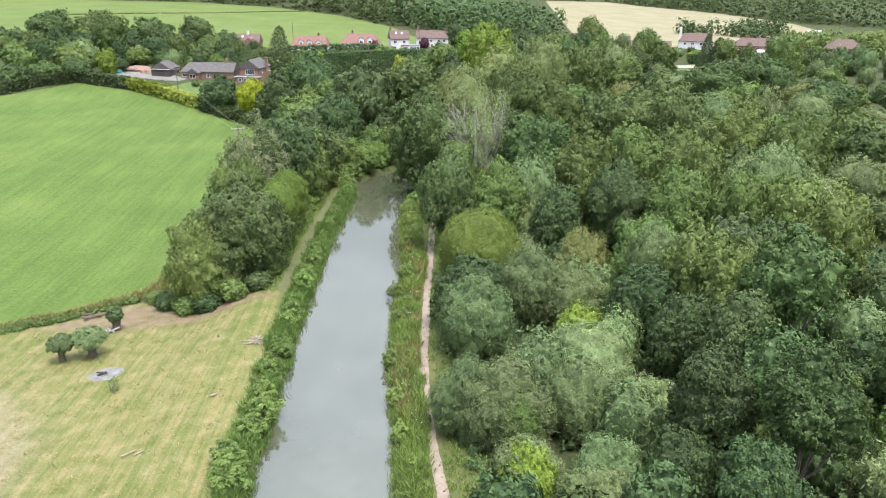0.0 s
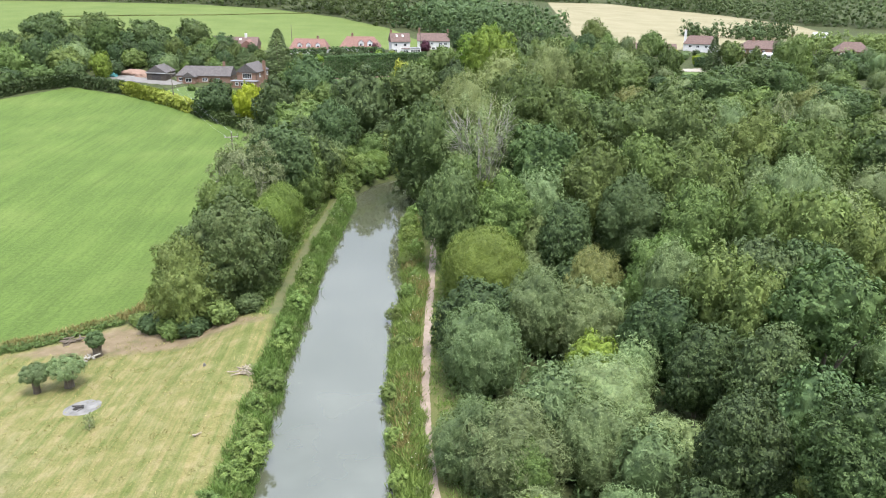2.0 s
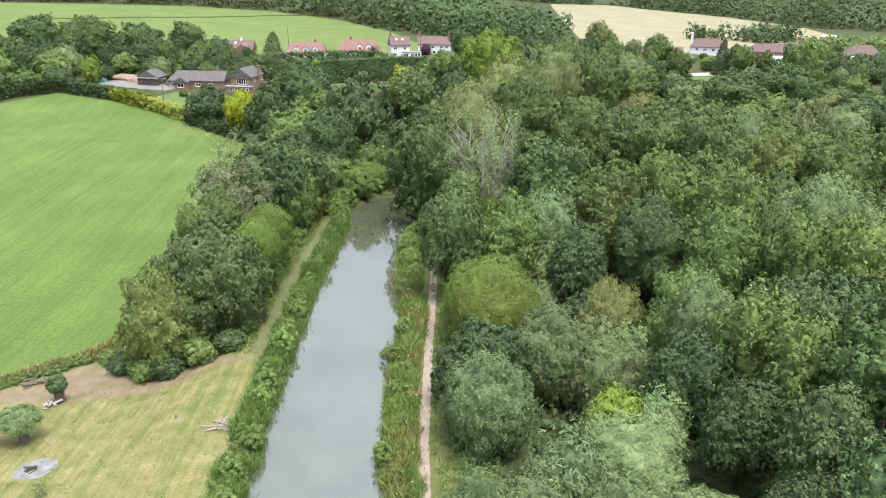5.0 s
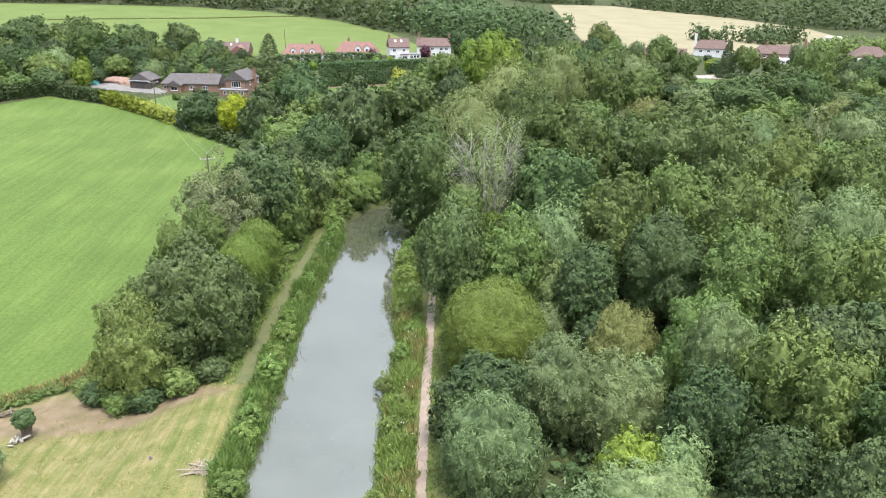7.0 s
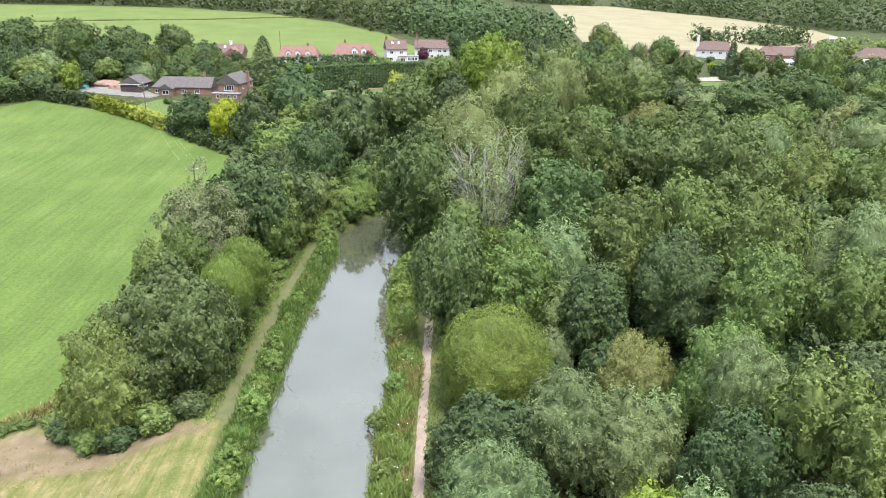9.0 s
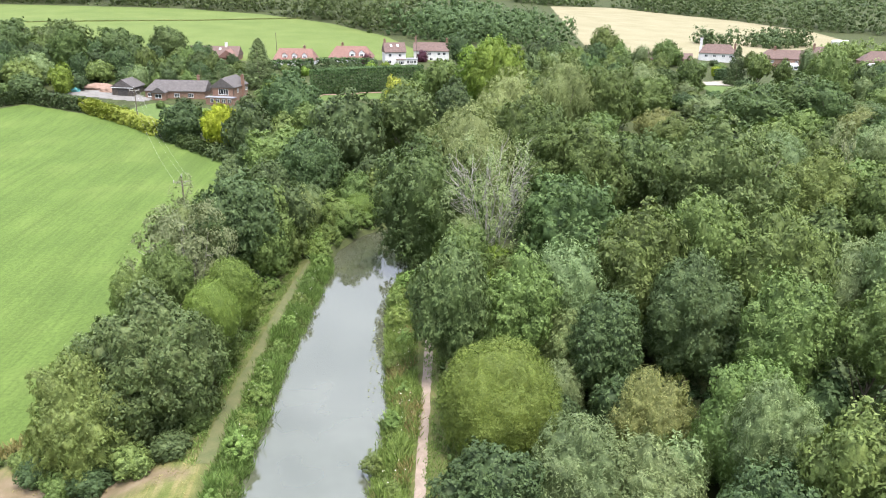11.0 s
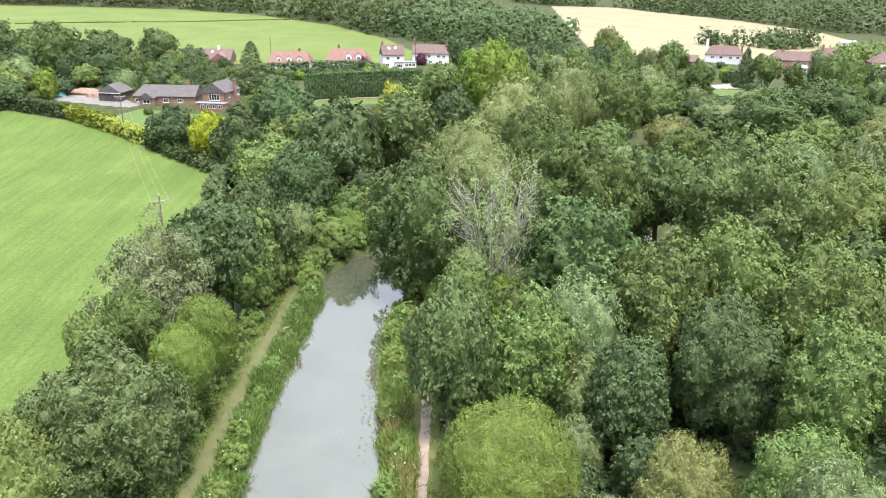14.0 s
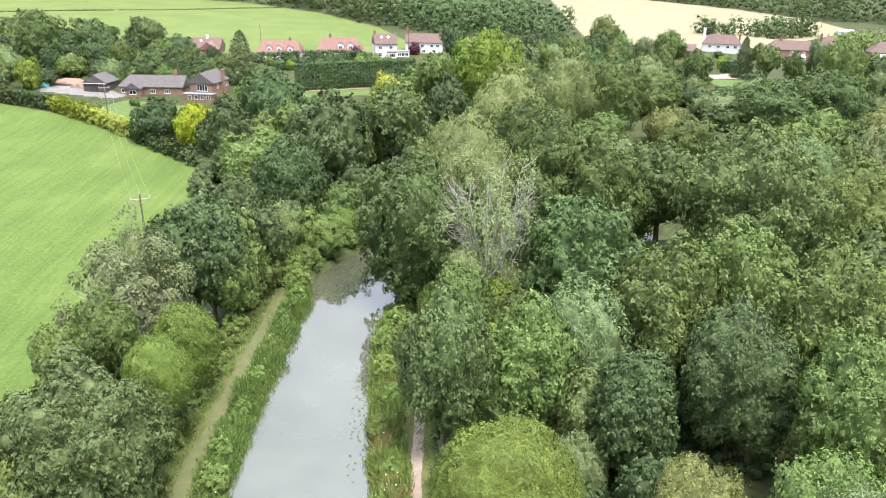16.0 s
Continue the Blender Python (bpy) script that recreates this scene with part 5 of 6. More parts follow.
def skylight(parent, x, z_eaves, z_ridge, depth, up, w=0.8, ln=1.1):
    """A white framed roof light on the slope that faces the canal; up: 0 at the eaves, 1 at the ridge."""
    run, rise = depth / 2 + 0.35, z_ridge - z_eaves - 0.18
    y, z = -run * (1 - up), z_eaves + 0.18 + rise * up
    bm = box(bmesh.new(), -w / 2, w / 2, -ln / 2, ln / 2, 0.0, 0.09)
    ob = part("skylight", bm, WHITE_PAINT, parent, "white roof light")
    ob.matrix_basis = pose(x, y, z, math.degrees(math.atan2(rise, run)), 0, 0)
    pb = box(bmesh.new(), -w / 2 + 0.08, w / 2 - 0.08, -ln / 2 + 0.08, ln / 2 - 0.08, 0.06, 0.11)
    part("pane", pb, CERAMIC, ob)


# brick house with its gable to the field
h = house("brick_house", "two-storey red brick house with brown tiled roof and tall glazed gable", -56.2, 299.0, 78, 11.0, 7.8, 4.9, 8.0, BRICK, TILE_GREY, z=2.9)
for q in h.children:
    if q.name.startswith("wall"):
        q["label"] = "red brick walls with timber studs"
window(h, -5.52, -0.2, 3.6, 3.4, 1.9, "-x", 4)
window(h, -5.52, 0.0, 6.2, 1.3, 0.9, "-x", 2)
chimney(h, 1.0, -4.25, 0.0, 8.3, None, 0.9, 2)
for q in (-2.6, 2.9, 4.6):
    window(h, q, -3.92, 3.8, 1.1, 1.2, "-y", 2)
bm = box(bmesh.new(), -8.4, -5.53, -4.6, 4.8, -0.8, 2.0)
ext = part("extension", bm, BRICK, h, "low brick flat-roofed extension")
part("extension_roof", box(bmesh.new(), -8.6, -5.54, -4.8, 5.0, 2.0, 2.2), LEAD, ext, "grey flat roof")
for q in (-3.4, -1.4, 0.6, 2.6):
    window(h, -8.42, q, 1.1, 1.2, 1.2, "-x", 2, False)
for q in (-3.7, -1.2, 1.2, 3.7):
    part("timber_stud", box(bmesh.new(), -5.56, -5.505, q - 0.09, q + 0.09, 2.45, 4.9), DARK_WOOD, h, "dark timber stud")
part("timber_rail", box(bmesh.new(), -5.565, -5.51, -3.9, 3.9, 4.84, 5.02), DARK_WOOD, h, "dark timber rail")

# long bungalow beside it
h = house("bungalow", "long low brick bungalow with grey tiled roof", -74.0, 302.5, -4, 20.0, 8.0, 2.6, 5.9, BRICK, TILE_GREY, (2.6, 0), z=3.2)
bm = bmesh.new()
for sx in (1,):
    body(bm, -2.2, 2.2, 4.4, 2.4, 4.1)
porch = part("porch", bm, BRICK, h, "brick porch gable")
porch.matrix_basis = pose(-4.6, -4.6, 0, 0, 0, 90)
pr = part("porch_roof", prism(bmesh.new(), -2.3, 3.6, 4.4, 0.3, 2.4, 4.3), TILE_GREY, h)
pr.matrix_basis = pose(-4.6, -4.6, 0, 0, 0, 90)
window(h, -4.6, -6.83, 1.4, 2.2, 1.3, "-y", 2)
window(h, -8.4, -4.02, 1.4, 1.6, 1.2, "-y", 2)
window(h, 0.6, -4.02, 1.4, 1.8, 1.2, "-y", 3)
window(h, 5.2, -4.02, 1.4, 1.8, 1.2, "-y", 3)
chimney(h, 6.8, 0.3, 5.0, 7.2, None, 0.8, 2)

# open-fronted garage with its gable to the yard
h = house("garage", "dark boarded open-fronted garage with grey pitched roof", -91.5, 304.5, 82, 8.0, 7.4, 2.9, 5.6, DARK_WOOD, TILE_GREY, z=3.7)
# the wall is closed: a near-black sheet paints the doorway's inner shade
part("garage_opening", box(bmesh.new(), -4.06, -4.01, -1.7, 1.7, -0.3, 2.4), CHAR_AND_SHADE, h, "dark sheet for the shade in the open doorway")
part("barge_board", box(bmesh.new(), -4.36, -4.31, -3.9, 3.9, 2.8, 3.0), WHITE_PAINT, h, "pale barge board")
window(h, -4.03, 0.0, 4.0, 1.0, 0.6, "-x", 2, False)

# yard, earth heaps and sheeted pile
def slab(name, label, cat, pts, mat, lift=0.05):
    """A flat sheet laid on the land inside an outline."""
    xs, ys = [q[0] for q in pts], [q[1] for q in pts]
    st = 1.2
    gxs, gys = np.arange(min(xs), max(xs) + st, st), np.arange(min(ys), max(ys) + st, st)
    mx, my = np.meshgrid(gxs, gys)
    ok = inside(pts, mx, my) > -0.35
    z = ground_z(mx, my) + lift
    vid = np.arange(mx.size).reshape(mx.shape)
    fs = [(int(vid[j, i]), int(vid[j, i + 1]), int(vid[j + 1, i + 1]), int(vid[j + 1, i])) for j in range(len(gys) - 1) for i in range(len(gxs) - 1)
          if ok[j, i] and ok[j, i + 1] and ok[j + 1, i + 1] and ok[j + 1, i]]
    ob = mesh_object(name, np.c_[mx.ravel(), my.ravel(), z.ravel()], fs, mat, smooth_faces=True)
    return tagged(ob, label, cat, kind="structure")


slab("yard", "pale concrete yard before the garage and bungalow", "yard", ((-112, 300), (-84, 293), (-80, 298), (-86, 302), (-98, 312), (-112, 313)), CONCRETE)
slab("drive", "pale gravel drive curving between lawn and clipped hedge", "drive", ((120, 345), (138, 350), (146, 362), (138, 365), (128, 358), (116, 352)), GRAVEL)
slab("flower_border", "brown soil border at the foot of the clipped hedge", "border", ((-29, 296.6), (6, 300), (8, 302), (-29, 298.4)), EARTH, 0.08)


def heap(name, label, x, y, rx, ry, hgt, mat, cat):
    bm = bmesh.new()
    bmesh.ops.create_icosphere(bm, subdivisions=3, radius=1.0)
    for v in bm.verts:
        k = 1 + 0.3 * noise.noise(v.co * 1.8 + Vector((x, y, 0)))
        v.co = Vector((v.co.x * rx * k, v.co.y * ry * k, max(v.co.z, -0.15) * hgt * k))
    me = bpy.data.meshes.new(name)
    bm.to_mesh(me)
    bm.free()
    me.materials.append(mat)
    ob = new(name, me)
    ob.location = (x, y, gz(x, y))
    return tagged(ob, label, cat)


heap("earth_heap", "heap of dug reddish earth in the yard", -103.0, 309.0, 6.5, 2.5, 2.0, EARTH, "earth heap")
heap("earth_heap", "low heap of pale earth beside the garage", -98.5, 306.0, 3.5, 2.0, 1.3, EARTH, "earth heap")
heap("sheeted_pile", "pile under a turquoise plastic sheet in the yard", -110.5, 305.0, 2.8, 1.9, 1.7, TARP, "sheeted pile")
heap("garden_parasol", "thatched garden parasol beside the clipped hedge", -32.2, 298.5, 1.6, 1.6, 2.4, EARTH, "parasol")

# the row of cottages
h = house("dormer_bungalow", "low white bungalow with red tiled roof and three white dormers", -41.0, 349.5, -6, 16.0, 8.6, 2.4, 6.6, RENDER_W, TILE_RED, (1.8, 1.8), z=9.0)
for q in (-3.6, 0.2, 4.2):
    dormer(h, q, -3.7, 2.9, 1.9, 1.5, 2.6, TILE_RED)
chimney(h, 3.4, 0.4, 5.6, 7.5, None, 0.8, 1)
for q in (-6.2, -2.2, 2.4, 6.2):
    window(h, q, -4.32, 1.3, 1.5, 1.1, "-y", 2)
h = house("dormer_bungalow", "white rendered bungalow with red tiled roof and two dormers", -19.6, 354.5, -4, 17.0, 8.6, 2.6, 6.9, RENDER_W, TILE_RED, (2.8, 2.8), z=9.4)
for q in (0.8, 4.6):
    dormer(h, q, -4.0, 2.8, 2.3, 1.9, 2.8, TILE_RED)
chimney(h, -3.6, 0.4, 6.0, 7.9, None, 0.8, 2)
for q in (-6.0, -2.4, 6.6):
    window(h, q, -4.32, 1.4, 1.5, 1.2, "-y", 2)
h = house("white_cottage", "tall white rendered cottage with brown roof and two roof lights", -2.6, 352.5, 12, 8.2, 6.6, 5.0, 8.6, RENDER_W, TILE_BROWN, z=9.4)
for q in (-1.4, 1.2):
    skylight(h, q, 5.0, 8.6, 6.6, 0.68)
chimney(h, -3.7, 0.2, 7.9, 9.7, None, 0.8, 2)
window(h, -2.2, -3.32, 3.9, 1.3, 1.1, "-y", 2)
window(h, 1.8, -3.32, 3.9, 1.3, 1.1, "-y", 2)
window(h, -2.4, -3.32, 1.4, 1.4, 1.2, "-y", 2)
part("porch", box(bmesh.new(), 0.4, 3.4, -5.4, -3.31, -0.6, 2.3), RENDER_W, h, "white porch")
part("porch_roof", box(bmesh.new(), 0.2, 3.6, -5.6, -3.32, 2.3, 2.5), TILE_BROWN, h)
window(h, 1.9, -5.41, 1.2, 2.0, 1.3, "-y", 3)
part("conservatory", box(bmesh.new(), 4.11, 9.0, -2.6, 1.8, -0.6, 2.2), WHITE_PAINT, h, "white flat-roofed side extension")
part("conservatory_roof", box(bmesh.new(), 4.12, 9.2, -2.8, 2.0, 2.2, 2.4), LEAD, h)
for q in (5.2, 6.6, 8.0):
    window(h, q, -2.61, 1.2, 1.2, 1.2, "-y", 2, False)
h = house("white_cottage", "white rendered cottage with red-brown roof and end chimneys", 12.8, 368.0, -4, 14.5, 6.8, 4.2, 7.6, RENDER_W, TILE_BROWN, z=9.4)
chimney(h, -6.6, 0.0, 7.0, 9.3, None, 0.8, 2)
chimney(h, 6.4, 0.0, 7.0, 9.0, None, 0.8, 2)
for q in (-4.4, -0.6, 3.2, 5.4):
    window(h, q, -3.42, 3.2, 1.3, 1.0, "-y", 2)
for q in (-4.0, 0.0, 4.0):
    window(h, q, -3.42, 1.1, 1.3, 1.1, "-y", 2)
h = house("farmhouse", "long low house with red-brown tiled roofs and roof lights", -76.0, 358.0, -2, 23.0, 8.2, 2.6, 6.2, BRICK, TILE_BROWN, (3.0, 0), z=9.3)
skylight(h, -7.5, 2.6, 6.2, 8.2, 0.6)
skylight(h, 4.0, 2.6, 6.2, 8.2, 0.7)
chimney(h, 6.2, 0.0, 5.6, 7.4, RENDER_W, 0.9, 1)
wing = part("roof_wing", prism(bmesh.new(), -4.0, 4.0, 6.4, 0.3, 2.5, 5.4), TILE_RED, h, "orange-red tiled cross wing")
wing.matrix_basis = pose(8.2, -4.4, 0, 0, 0, 90)
ww = part("wing_wall", body(bmesh.new(), -4.0, 4.0, 6.4, 2.5, 5.2), BRICK, h)
ww.matrix_basis = pose(8.2, -4.4, 0, 0, 0, 90)

# houses beyond the wood on the other side
h = house("white_house", "white house with hipped brown roof and tall brick chimney", 163.0, 440.0, -20, 18.0, 8.5, 4.8, 9.2, RENDER_W, TILE_BROWN, (3.0, 3.4), z=2.6)
chimney(h, -8.6, -1.0, 0.0, 12.0, RENDER_W, 1.3, 2)
chimney(h, 8.2, 0.4, 5.0, 9.4, None, 0.9, 1)
for q in (-5.5, -1.5, 3.0, 6.5):
    window(h, q, -4.27, 3.6, 1.5, 1.2, "-y", 2)
h = house("brick_cottages", "low brick cottages with brown roofs and two front gables", 131.0, 419.0, -14, 21.0, 7.0, 3.0, 6.0, BRICK, TILE_BROWN, z=3.2)
for q in (-5.5, 4.0):
    g = part("roof_wing", prism(bmesh.new(), -3.0, 3.0, 5.0, 0.25, 3.0, 6.2), TILE_BROWN, h)
    g.matrix_basis = pose(q, -3.6, 0, 0, 0, 90)
    g = part("wing_wall", body(bmesh.new(), -3.0, 3.0, 5.0, 3.0, 6.0), BRICK, h)
    g.matrix_basis = pose(q, -3.6, 0, 0, 0, 90)
h = house("brick_house", "red brick house with hipped brown roof, chimney and white windows", 189.5, 424.0, -14, 21.0, 8.5, 4.6, 8.8, BRICK, TILE_BROWN, (4.0, 1.0), z=1.9)
chimney(h, -3.8, 0.0, 7.6, 10.0, None, 1.1, 2)
for q in (-8.4, -5.0, 1.4, 6.4):
    window(h, q, -4.27, 3.4, 1.6, 1.2, "-y", 3)
part("conservatory", box(bmesh.new(), 0.5, 6.5, -8.5, -4.26, -0.6, 2.0), WHITE_PAINT, h, "white glazed conservatory")
cr_ = part("conservatory_roof", prism(bmesh.new(), -3.0, 3.0, 4.2, 0.1, 2.0, 3.1, 1.0, 1.0), WHITE_PAINT, h, "white conservatory roof")
cr_.matrix_basis = pose(3.5, -6.4, 0)
for q in (1.5, 3.5, 5.5):
    window(h, q, -8.52, 1.0, 1.7, 1.3, "-y", 2, False)
h = house("brick_house", "brick house with brown hipped roof behind garden trees", 217.0, 438.0, -14, 12.0, 9.0, 4.6, 9.4, BRICK, TILE_BROWN, (3.5, 3.5), z=1.8)
chimney(h, -4.0, 0.5, 7.0, 10.6, None, 1.0, 2)
window(h, 1.0, -4.52, 3.4, 1.8, 1.2, "-y", 3)
h = house("bungalow", "low house with brown hipped roof and white porch", 243.0, 430.0, -14, 18.0, 9.0, 3.0, 8.0, BRICK, TILE_BROWN, (5.0, 5.0), z=1.9)
part("porch", box(bmesh.new(), -6.5, -2.5, -6.6, -4.52, -0.6, 2.4), RENDER_W, h, "white porch")
h = house("glasshouse", "long low white farm building beyond the trees", 282.0, 540.0, -10, 9.0, 5.0, 2.2, 3.4, RENDER_W, WHITE_PAINT, z=4.0)


# poles with cross-arm, insulators and wires
def pole(x, y, top, rz, label, arm=True, r=0.15):
    p = new("utility_pole")
    tagged(p, label, "utility pole", "poles of the overhead line")
    z = gz(x, y)
    p.matrix_basis = pose(x, y, z, 0.6, -0.5, rz)
    h_ = top - z
    bm = bmesh.new()
    tube(bm, (0, 0, -1.0), (0, 0, h_), r * 1.15, r * 0.75, 10)
    part("post", bm, BARK, p, "weathered brown wooden post")
    if arm:
        part("crossarm", box(bmesh.new(), -1.35, 1.35, -0.08, 0.08, h_ - 0.95, h_ - 0.80), BARK_GREY, p, "grey timber crossarm")
        for k in (-1.25, 0.0, 1.25):
            bm = bmesh.new()
            zz = h_ - 0.80 if k else h_
            tube(bm, (k, 0, zz), (k, 0, zz + 0.30), 0.09, 0.06, 8)
            part("insulator", bm, CERAMIC, p, "white ceramic insulator")
        for s in (-1, 1):
            bm = bmesh.new()
            tube(bm, (0, -0.09, h_ - 1.6), (s * 0.8, -0.09, h_ - 0.86), 0.03, 0.03, 6)
            part("brace", bm, STEEL, p)
    return p, [Vector(p.matrix_basis @ Vector((k, 0, (h_ - 0.5) if k else h_ + 0.3))) for k in (-1.25, 0.0, 1.25)]


def wire(a, b, sag, label):
    cu = bpy.data.curves.new("wire", "CURVE")
    cu.dimensions, cu.bevel_depth, cu.bevel_resolution = "3D", 0.010, 1
    sp = cu.splines.new("POLY")
    n = 14
    sp.points.add(n)
    for i in range(n + 1):
        t = i / n
        q = a.lerp(b, t)
        sp.points[i].co = (q.x, q.y, q.z - sag * 4 * t * (1 - t), 1)
    cu.materials.append(STEEL)
    dg = new("wire", cu)
    me = bpy.data.meshes.new_from_object(dg.evaluated_get(bpy.context.evaluated_depsgraph_get()))
    bpy.data.objects.remove(dg)
    ob = new("overhead_wire", me)
    return tagged(ob, label, "wire", "wires of the overhead line")


_, near_ends = pole(-33.2, 160.5, 12.0, 22, "brown wooden utility pole with crossarm at the crop's edge")
_, far_ends = pole(-75.5, 264.5, 11.8, 22, "brown wooden utility pole with crossarm at the golden hedge")
pole(-50.5, 362.0, 20.5, 0, "thin wooden pole behind the red-roofed bungalow", False, 0.13)
pole(6.6, 360.0, 20.5, 0, "thin wooden pole behind the white cottage", False, 0.13)
for a, b in zip(near_ends, far_ends):
    wire(a, b, 2.4, "thin grey overhead wire strung over the crop")

# pollard willows, stump, log piles, fire patch
def pollard(x, y, r, h_, trunk_r, label, kind="weep", lean=0.0):
    t = new("pollard_willow")
    tagged(t, label, "pollard tree", "pollards on the meadow")
    t.matrix_basis = pose(x, y, gz(x, y), 0, lean, 40 * x)
    bm = bmesh.new()
    tube(bm, (0, 0, -0.3), (0.05, 0, 0.7), trunk_r * 1.25, trunk_r, 10)
    tube(bm, (0.05, 0, 0.68), (0.0, 0.05, 1.5), trunk_r, trunk_r * 1.35, 10)
    for k in range(7):
        w = k * 0.9
        tube(bm, (0, 0, 1.35), (math.cos(w) * r * 0.7, math.sin(w) * r * 0.7, 1.5 + r * 0.5), trunk_r * 0.35, 0.03, 5)
    for v in bm.verts:
        v.co += Vector([noise.noise(v.co * 2.3 + Vector((x, s_, 0))) * 0.07 for s_ in (0, 9, 18)])
    part("trunk", bm, BARK, t, "short knobbly trunk")
    lum = lumps_round(46, r, h_, 1.25, r * 0.28, 3.0, 0.10, 1.0, 0.1)
    v, f = crown_arrays(lum, 180, 0.15, 0.45, 0.85, 0.6, False, rise=0.4)
    mesh_object("crown", v, f, LEAF[kind], t)
    return t


pollard(-39.1, 83.8, 1.55, 3.4, 0.36, "small pollard willow with round bushy green head on the meadow", "willow")
pollard(-36.0, 84.8, 2.05, 3.7, 0.48, "wider pollard willow with thick trunk and bushy head", "willow")
pollard(-36.2, 93.4, 1.05, 3.3, 0.50, "pollard stump with upright shoots and cut logs at its foot", "dark")


def log_pile(x, y, n_, ln, rr, mat, label, spread=0.8, rz=0.0):
    p = new("log_pile")
    tagged(p, label, "log pile", "cut wood on the meadow")
    p.matrix_basis = pose(x, y, gz(x, y), 0, 0, rz)
    rl = random.Random(int(abs(x) * 10))
    for k in range(n_):
        w = rl.gauss(0.5, 0.75)
        c = Vector((rl.gauss(0, spread), rl.gauss(0, spread * 0.6), 0))
        L_, r = ln * rl.uniform(0.6, 1.15), rr * rl.uniform(0.6, 1.3)
        d = Vector((math.cos(w), math.sin(w), rl.uniform(-0.03, 0.10)))
        z = r + (k / n_) * rr * 3.2
        bm = bmesh.new()
        tube(bm, c - d * L_ / 2 + Vector((0, 0, z)), c + d * L_ / 2 + Vector((0, 0, z)), r, r * 0.75, 7)
        part("log", bm, mat, p)
    return p


log_pile(-15.2, 82.6, 30, 2.1, 0.07, BARK_PALE, "heap of pale barkless branches beside the canal bank", 0.75, -12)
log_pile(-41.3, 98.4, 16, 1.3, 0.10, BARK, "heap of grey sawn logs on bare soil near the ditch", 0.6, 20)
log_pile(-36.7, 92.6, 9, 0.8, 0.12, BARK_GREY, "sawn logs lying round a pollard stump", 0.55, 70)
log_pile(-22.6, 61.2, 3, 1.4, 0.06, BARK_PALE, "few pale sticks lying on the mown meadow", 0.35, 30)
log_pile(-17.4, 70.2, 3, 0.9, 0.07, BARK_PALE, "pale sticks lying on the mown meadow", 0.3, 0)


def patch(name, label, cat, x, y, rx, ry, rz, mat, lift):
    bm = bmesh.new()
    ring, n_ = [], 40
    c = bm.verts.new((x, y, gz(x, y) + lift + 0.03))
    for q in (0.5, 1.0):
        row = []
        for k in range(n_):
            w = 2 * math.pi * k / n_
            s = q * (1 + 0.14 * noise.noise((math.cos(w) * 2, math.sin(w) * 2, x)) * q)
            px, py = rx * s * math.cos(w), ry * s * math.sin(w)
            px, py = px * math.cos(rz) - py * math.sin(rz), px * math.sin(rz) + py * math.cos(rz)
            row.append(bm.verts.new((x + px, y + py, gz(x + px, y + py) + (lift if q < 1 else 0.005))))
        ring.append(row)
    for k in range(n_):
        k2 = (k + 1) % n_
        bm.faces.new((c, ring[0][k], ring[0][k2]))
        bm.faces.new((ring[0][k], ring[1][k], ring[1][k2], ring[0][k2]))
    me = bpy.data.meshes.new(name)
    bm.to_mesh(me)
    bm.free()
    me.materials.append(mat)
    return tagged(new(name, me), label, cat)


patch("ash_patch", "pale round patch of bonfire ash on the meadow", "ash patch", -32.3, 79.4, 2.0, 1.75, 0.3, ASH_GREY, 0.06)
log_pile(-32.6, 79.2, 9, 0.9, 0.08, CHAR_AND_SHADE, "charred log ends in the middle of the bonfire ash", 0.28, 0)
plant("half", -29.6, 74.6, gz(-29.6, 74.6) + 2.0, 0.5, 2, None, "thin brown-leaved sapling on the meadow", "saplings on the meadow")
heap("boundary_stone", "small pale stone standing in the meadow", -20.8, 85.3, 0.16, 0.14, 0.40, CONCRETE, "stone")

# bushes along the banks
BANKS = "bushes on the canal banks"
for bx, by, bh, br_ in ((-12.9, 55.6, 2.7, 2.0), (-13.6, 58.4, 2.2, 1.6), (-12.6, 63.0, 1.9, 1.5), (-11.6, 66.2, 2.3, 1.6), (-12.4, 70.0, 1.8, 1.3), (-13.0, 75.0, 1.6, 1.2),
                        (-12.2, 79.5, 1.9, 1.4), (-12.4, 87.0, 1.8, 1.2), (-12.6, 90.5, 2.0, 1.3)):
    plant("bush", bx, by, 0.6 + bh, br_, 2, 0.3, "leafy green shrub on the meadow bank of the canal", BANKS)
for bx, by, bh, br_ in ((-12.0, 99.2, 2.4, 1.5), (-12.4, 104.0, 1.5, 1.1), (-12.0, 108.8, 2.0, 1.4), (-12.4, 113.5, 1.5, 1.1), (-11.8, 120.0, 1.4, 1.0), (-11.6, 127.0, 1.5, 1.1),
                        (-11.2, 134.0, 1.6, 1.2), (-10.8, 141.0, 1.7, 1.2), (-9.9, 148.5, 1.8, 1.3), (0.4, 97.0, 1.5, 1.1)):
    plant("bush", bx, by, 0.6 + bh, br_, 2, 0.3, "rounded willow shrub leaning over the water", BANKS)
plant("oakh", 7.2, 149.5, 22.0, 9.2)
for kd, bx, by, bh, br_ in (("haw", -5.0, 171.0, 6.0, 3.4), ("ash", -1.5, 180.0, 9.0, 4.4), ("ash", -7.0, 179.0, 8.5, 4.2), ("weep", -9.5, 168.0, 6.0, 2.8), ("dark", -4.0, 188.0, 10.0, 4.8)):
    plant(kd, bx, by, bh, br_, 1)
plant("haw", 9.6, 141.0, 6.0, 3.2)
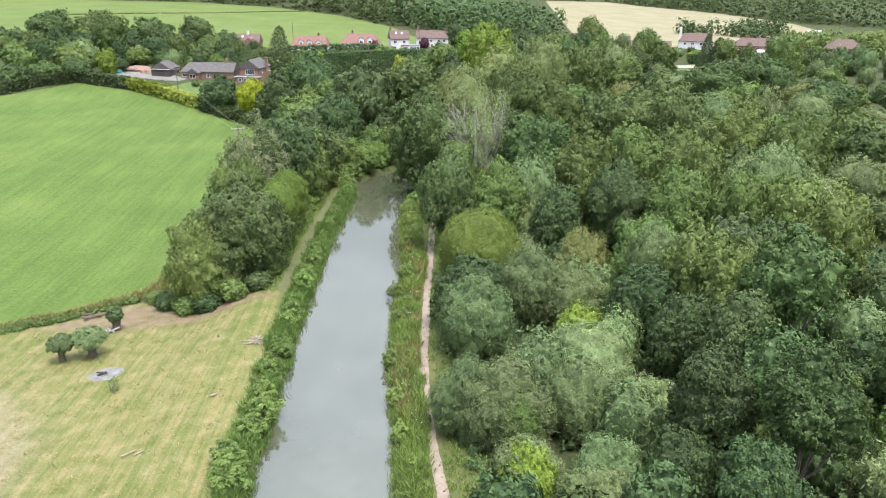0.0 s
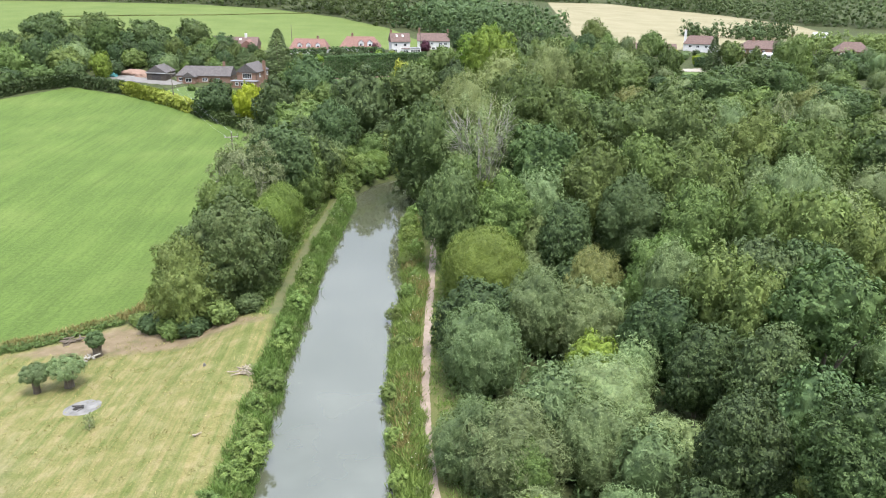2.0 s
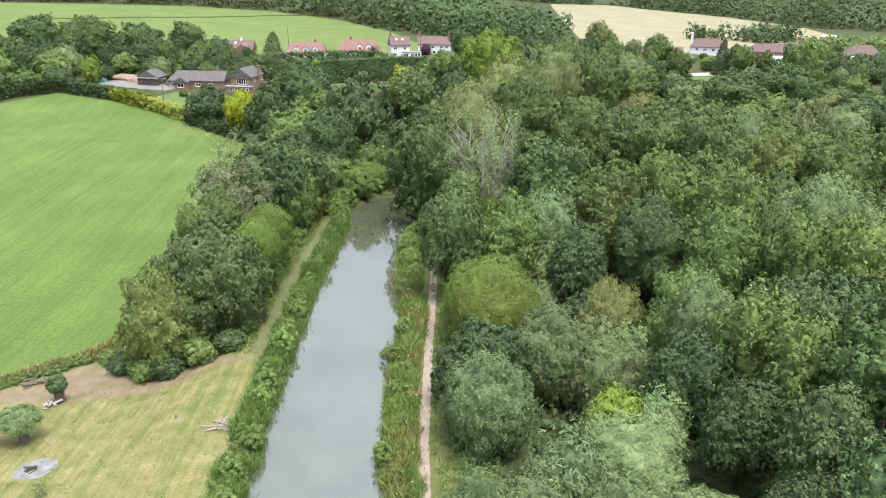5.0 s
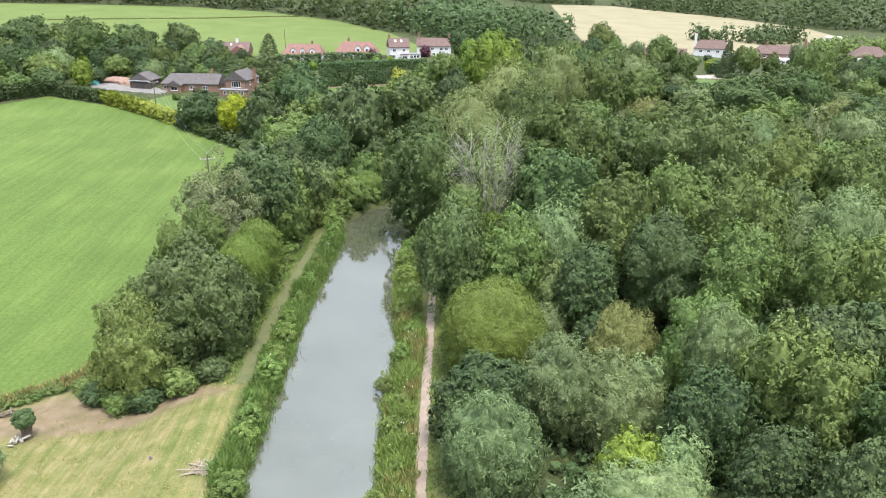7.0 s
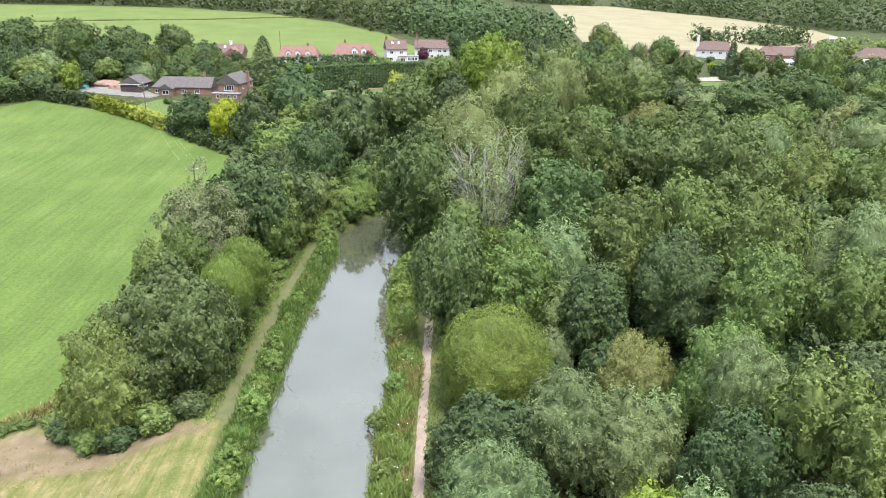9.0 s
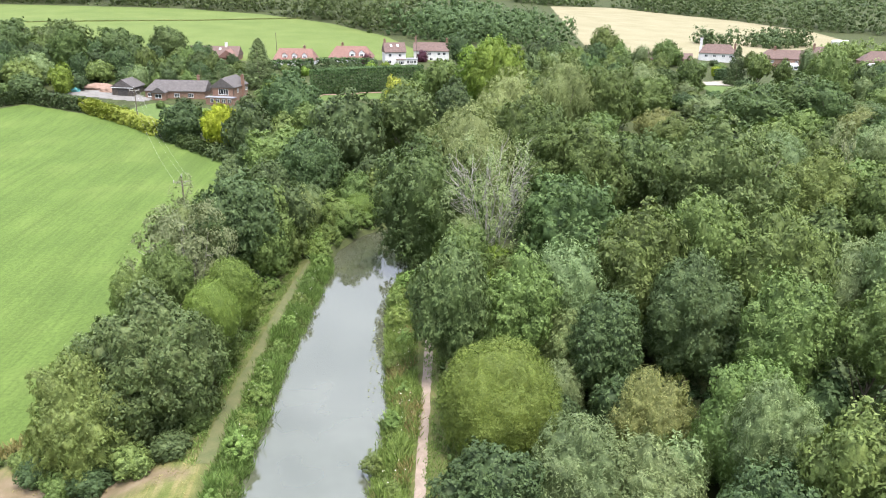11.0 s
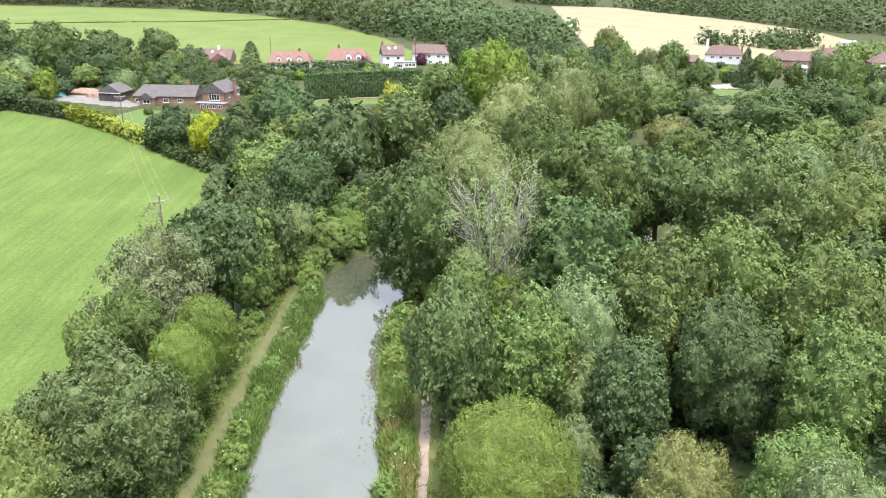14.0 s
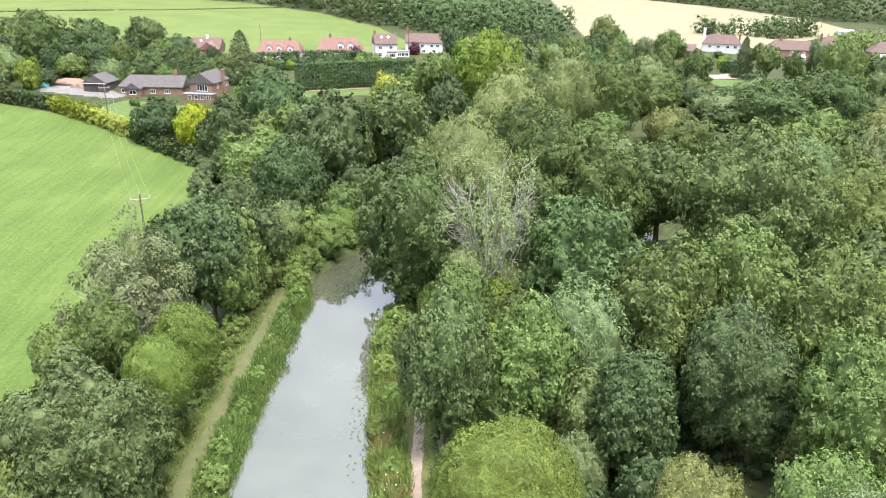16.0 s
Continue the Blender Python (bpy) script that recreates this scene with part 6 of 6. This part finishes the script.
for kd, bx, by, bh, br_ in (("dark", 9.4, 106.6, 5.4, 2.6), ("ash", 14.6, 110.2, 6.6, 3.2), ("ash", 12.4, 116.0, 8.4, 3.4), ("willow", 19.6, 108.0, 6.4, 3.2), ("dark", 18.4, 104.0, 5.2, 2.8), ("blue", 21.4, 113.6, 9.6, 3.0), ("lime", 12.0, 124.0, 9.0, 3.4), ("lime", 11.4, 131.6, 8.6, 3.4), ("ash", 16.6, 130.0, 10.0, 3.8), ("lime", 15.6, 136.4, 9.0, 3.2)):
    plant(kd, bx, by, gz(bx, by) + bh, br_, 1, None, "young leafy tree filling the gap between taller trees")
for kd, bx, by, bh, br_ in (("ash", -34.2, 103.2, 2.0, 1.7), ("dark", -31.6, 100.6, 2.6, 2.2), ("ash", -28.4, 98.2, 2.8, 2.2), ("dark", -25.2, 97.6, 2.6, 2.1), ("ash", -21.8, 98.6, 3.0, 2.3), ("dark", -18.6, 100.2, 2.6, 2.0), ("ash", -17.6, 104.4, 2.8, 2.0), ("ash", -17.4, 108.6, 2.4, 1.9)):
    plant(kd, bx, by, gz(bx, by) + bh, br_, 1, None, "low leafy scrub at the foot of the trees beside the meadow", "scrub beside the meadow")
for bx, by, bh, br_ in ((1.9, 52.5, 1.2, 0.9), (2.9, 57.0, 1.0, 0.8), (1.6, 62.5, 1.4, 1.0), (1.0, 69.0, 1.3, 1.0), (1.8, 73.5, 1.0, 0.8), (0.4, 77.0, 1.5, 1.1), (2.0, 82.0, 1.2, 0.9), (1.2, 88.5, 1.4, 1.0), (2.4, 93.0, 1.2, 0.9),
                        (2.2, 104.0, 1.5, 1.1), (3.2, 110.0, 1.3, 1.0), (2.0, 116.5, 1.6, 1.2), (3.4, 122.0, 1.8, 1.3), (2.4, 128.0, 2.0, 1.4), (2.2, 134.5, 2.2, 1.5), (3.6, 139.5, 2.4, 1.6)):
    plant("bush", bx, by, 0.6 + bh, br_, 2, 0.3, "small leafy shrub among the reeds of the towpath bank", BANKS)
for bx, by, bh, br_ in ((-10.6, 154.0, 2.2, 1.9), (-9.8, 160.0, 3.0, 2.3), (-8.0, 165.6, 3.4, 2.5), (-4.6, 169.6, 3.8, 2.8), (-0.6, 173.0, 4.0, 3.0), (4.4, 175.6, 4.4, 3.0), (9.6, 178.4, 4.8, 3.2), (15.4, 180.4, 5.0, 3.4)):
    plant("bush", bx, by, 0.6 + bh, br_, 1, 0.3, "leafy bush hanging over the water at the canal's bend", BANKS)
plant("dark", 13.0, 149.0, 10.0, 4.6)
for bx, by, bh, br_ in ((-11.6, 153.0, 2.6, 1.7), (-12.6, 157.0, 3.2, 2.2), (-10.4, 159.5, 2.6, 1.8), (-14.9, 152.0, 2.4, 1.5), (-15.8, 146.0, 2.2, 1.5), (-16.2, 139.5, 2.4, 1.5), (-16.6, 131.0, 2.0, 1.4), (-17.0, 123.0, 2.2, 1.5), (-17.4, 114.0, 2.0, 1.4), (-17.2, 118.4, 2.6, 1.6), (-16.8, 127.2, 2.4, 1.5), (-16.3, 135.2, 2.6, 1.6)):
    plant("bush", bx, by, 0.6 + bh, br_, 2, 0.3, "leafy bush where the footpath runs into the trees", BANKS)
plant("purple", -13.5, 346.5, gz(-13.5, 346.5) + 4.6, 2.2, 1, None, None, "garden trees")
plant("purple", 8.6, 359.0, gz(8.6, 359) + 4.8, 2.6, 1, None, None, "garden trees")
plant("gold", 139.0, 378.0, gz(139, 378) + 5.0, 2.4, 1, None, "bright yellow garden shrub behind the clipped hedge", "garden trees")
plant("gold2", -40.0, 290.0, gz(-40, 290) + 9.0, 3.2, 2, None, None, "garden trees")
plant("conif", -69.0, 312.0, gz(-69, 312) + 7.0, 1.4, 2, None, "slim golden-green garden conifer", "garden trees")
plant("conif", -63.0, 313.0, gz(-63, 313) + 6.0, 1.6, 2, None, "small garden conifer beside the bungalow", "garden trees")
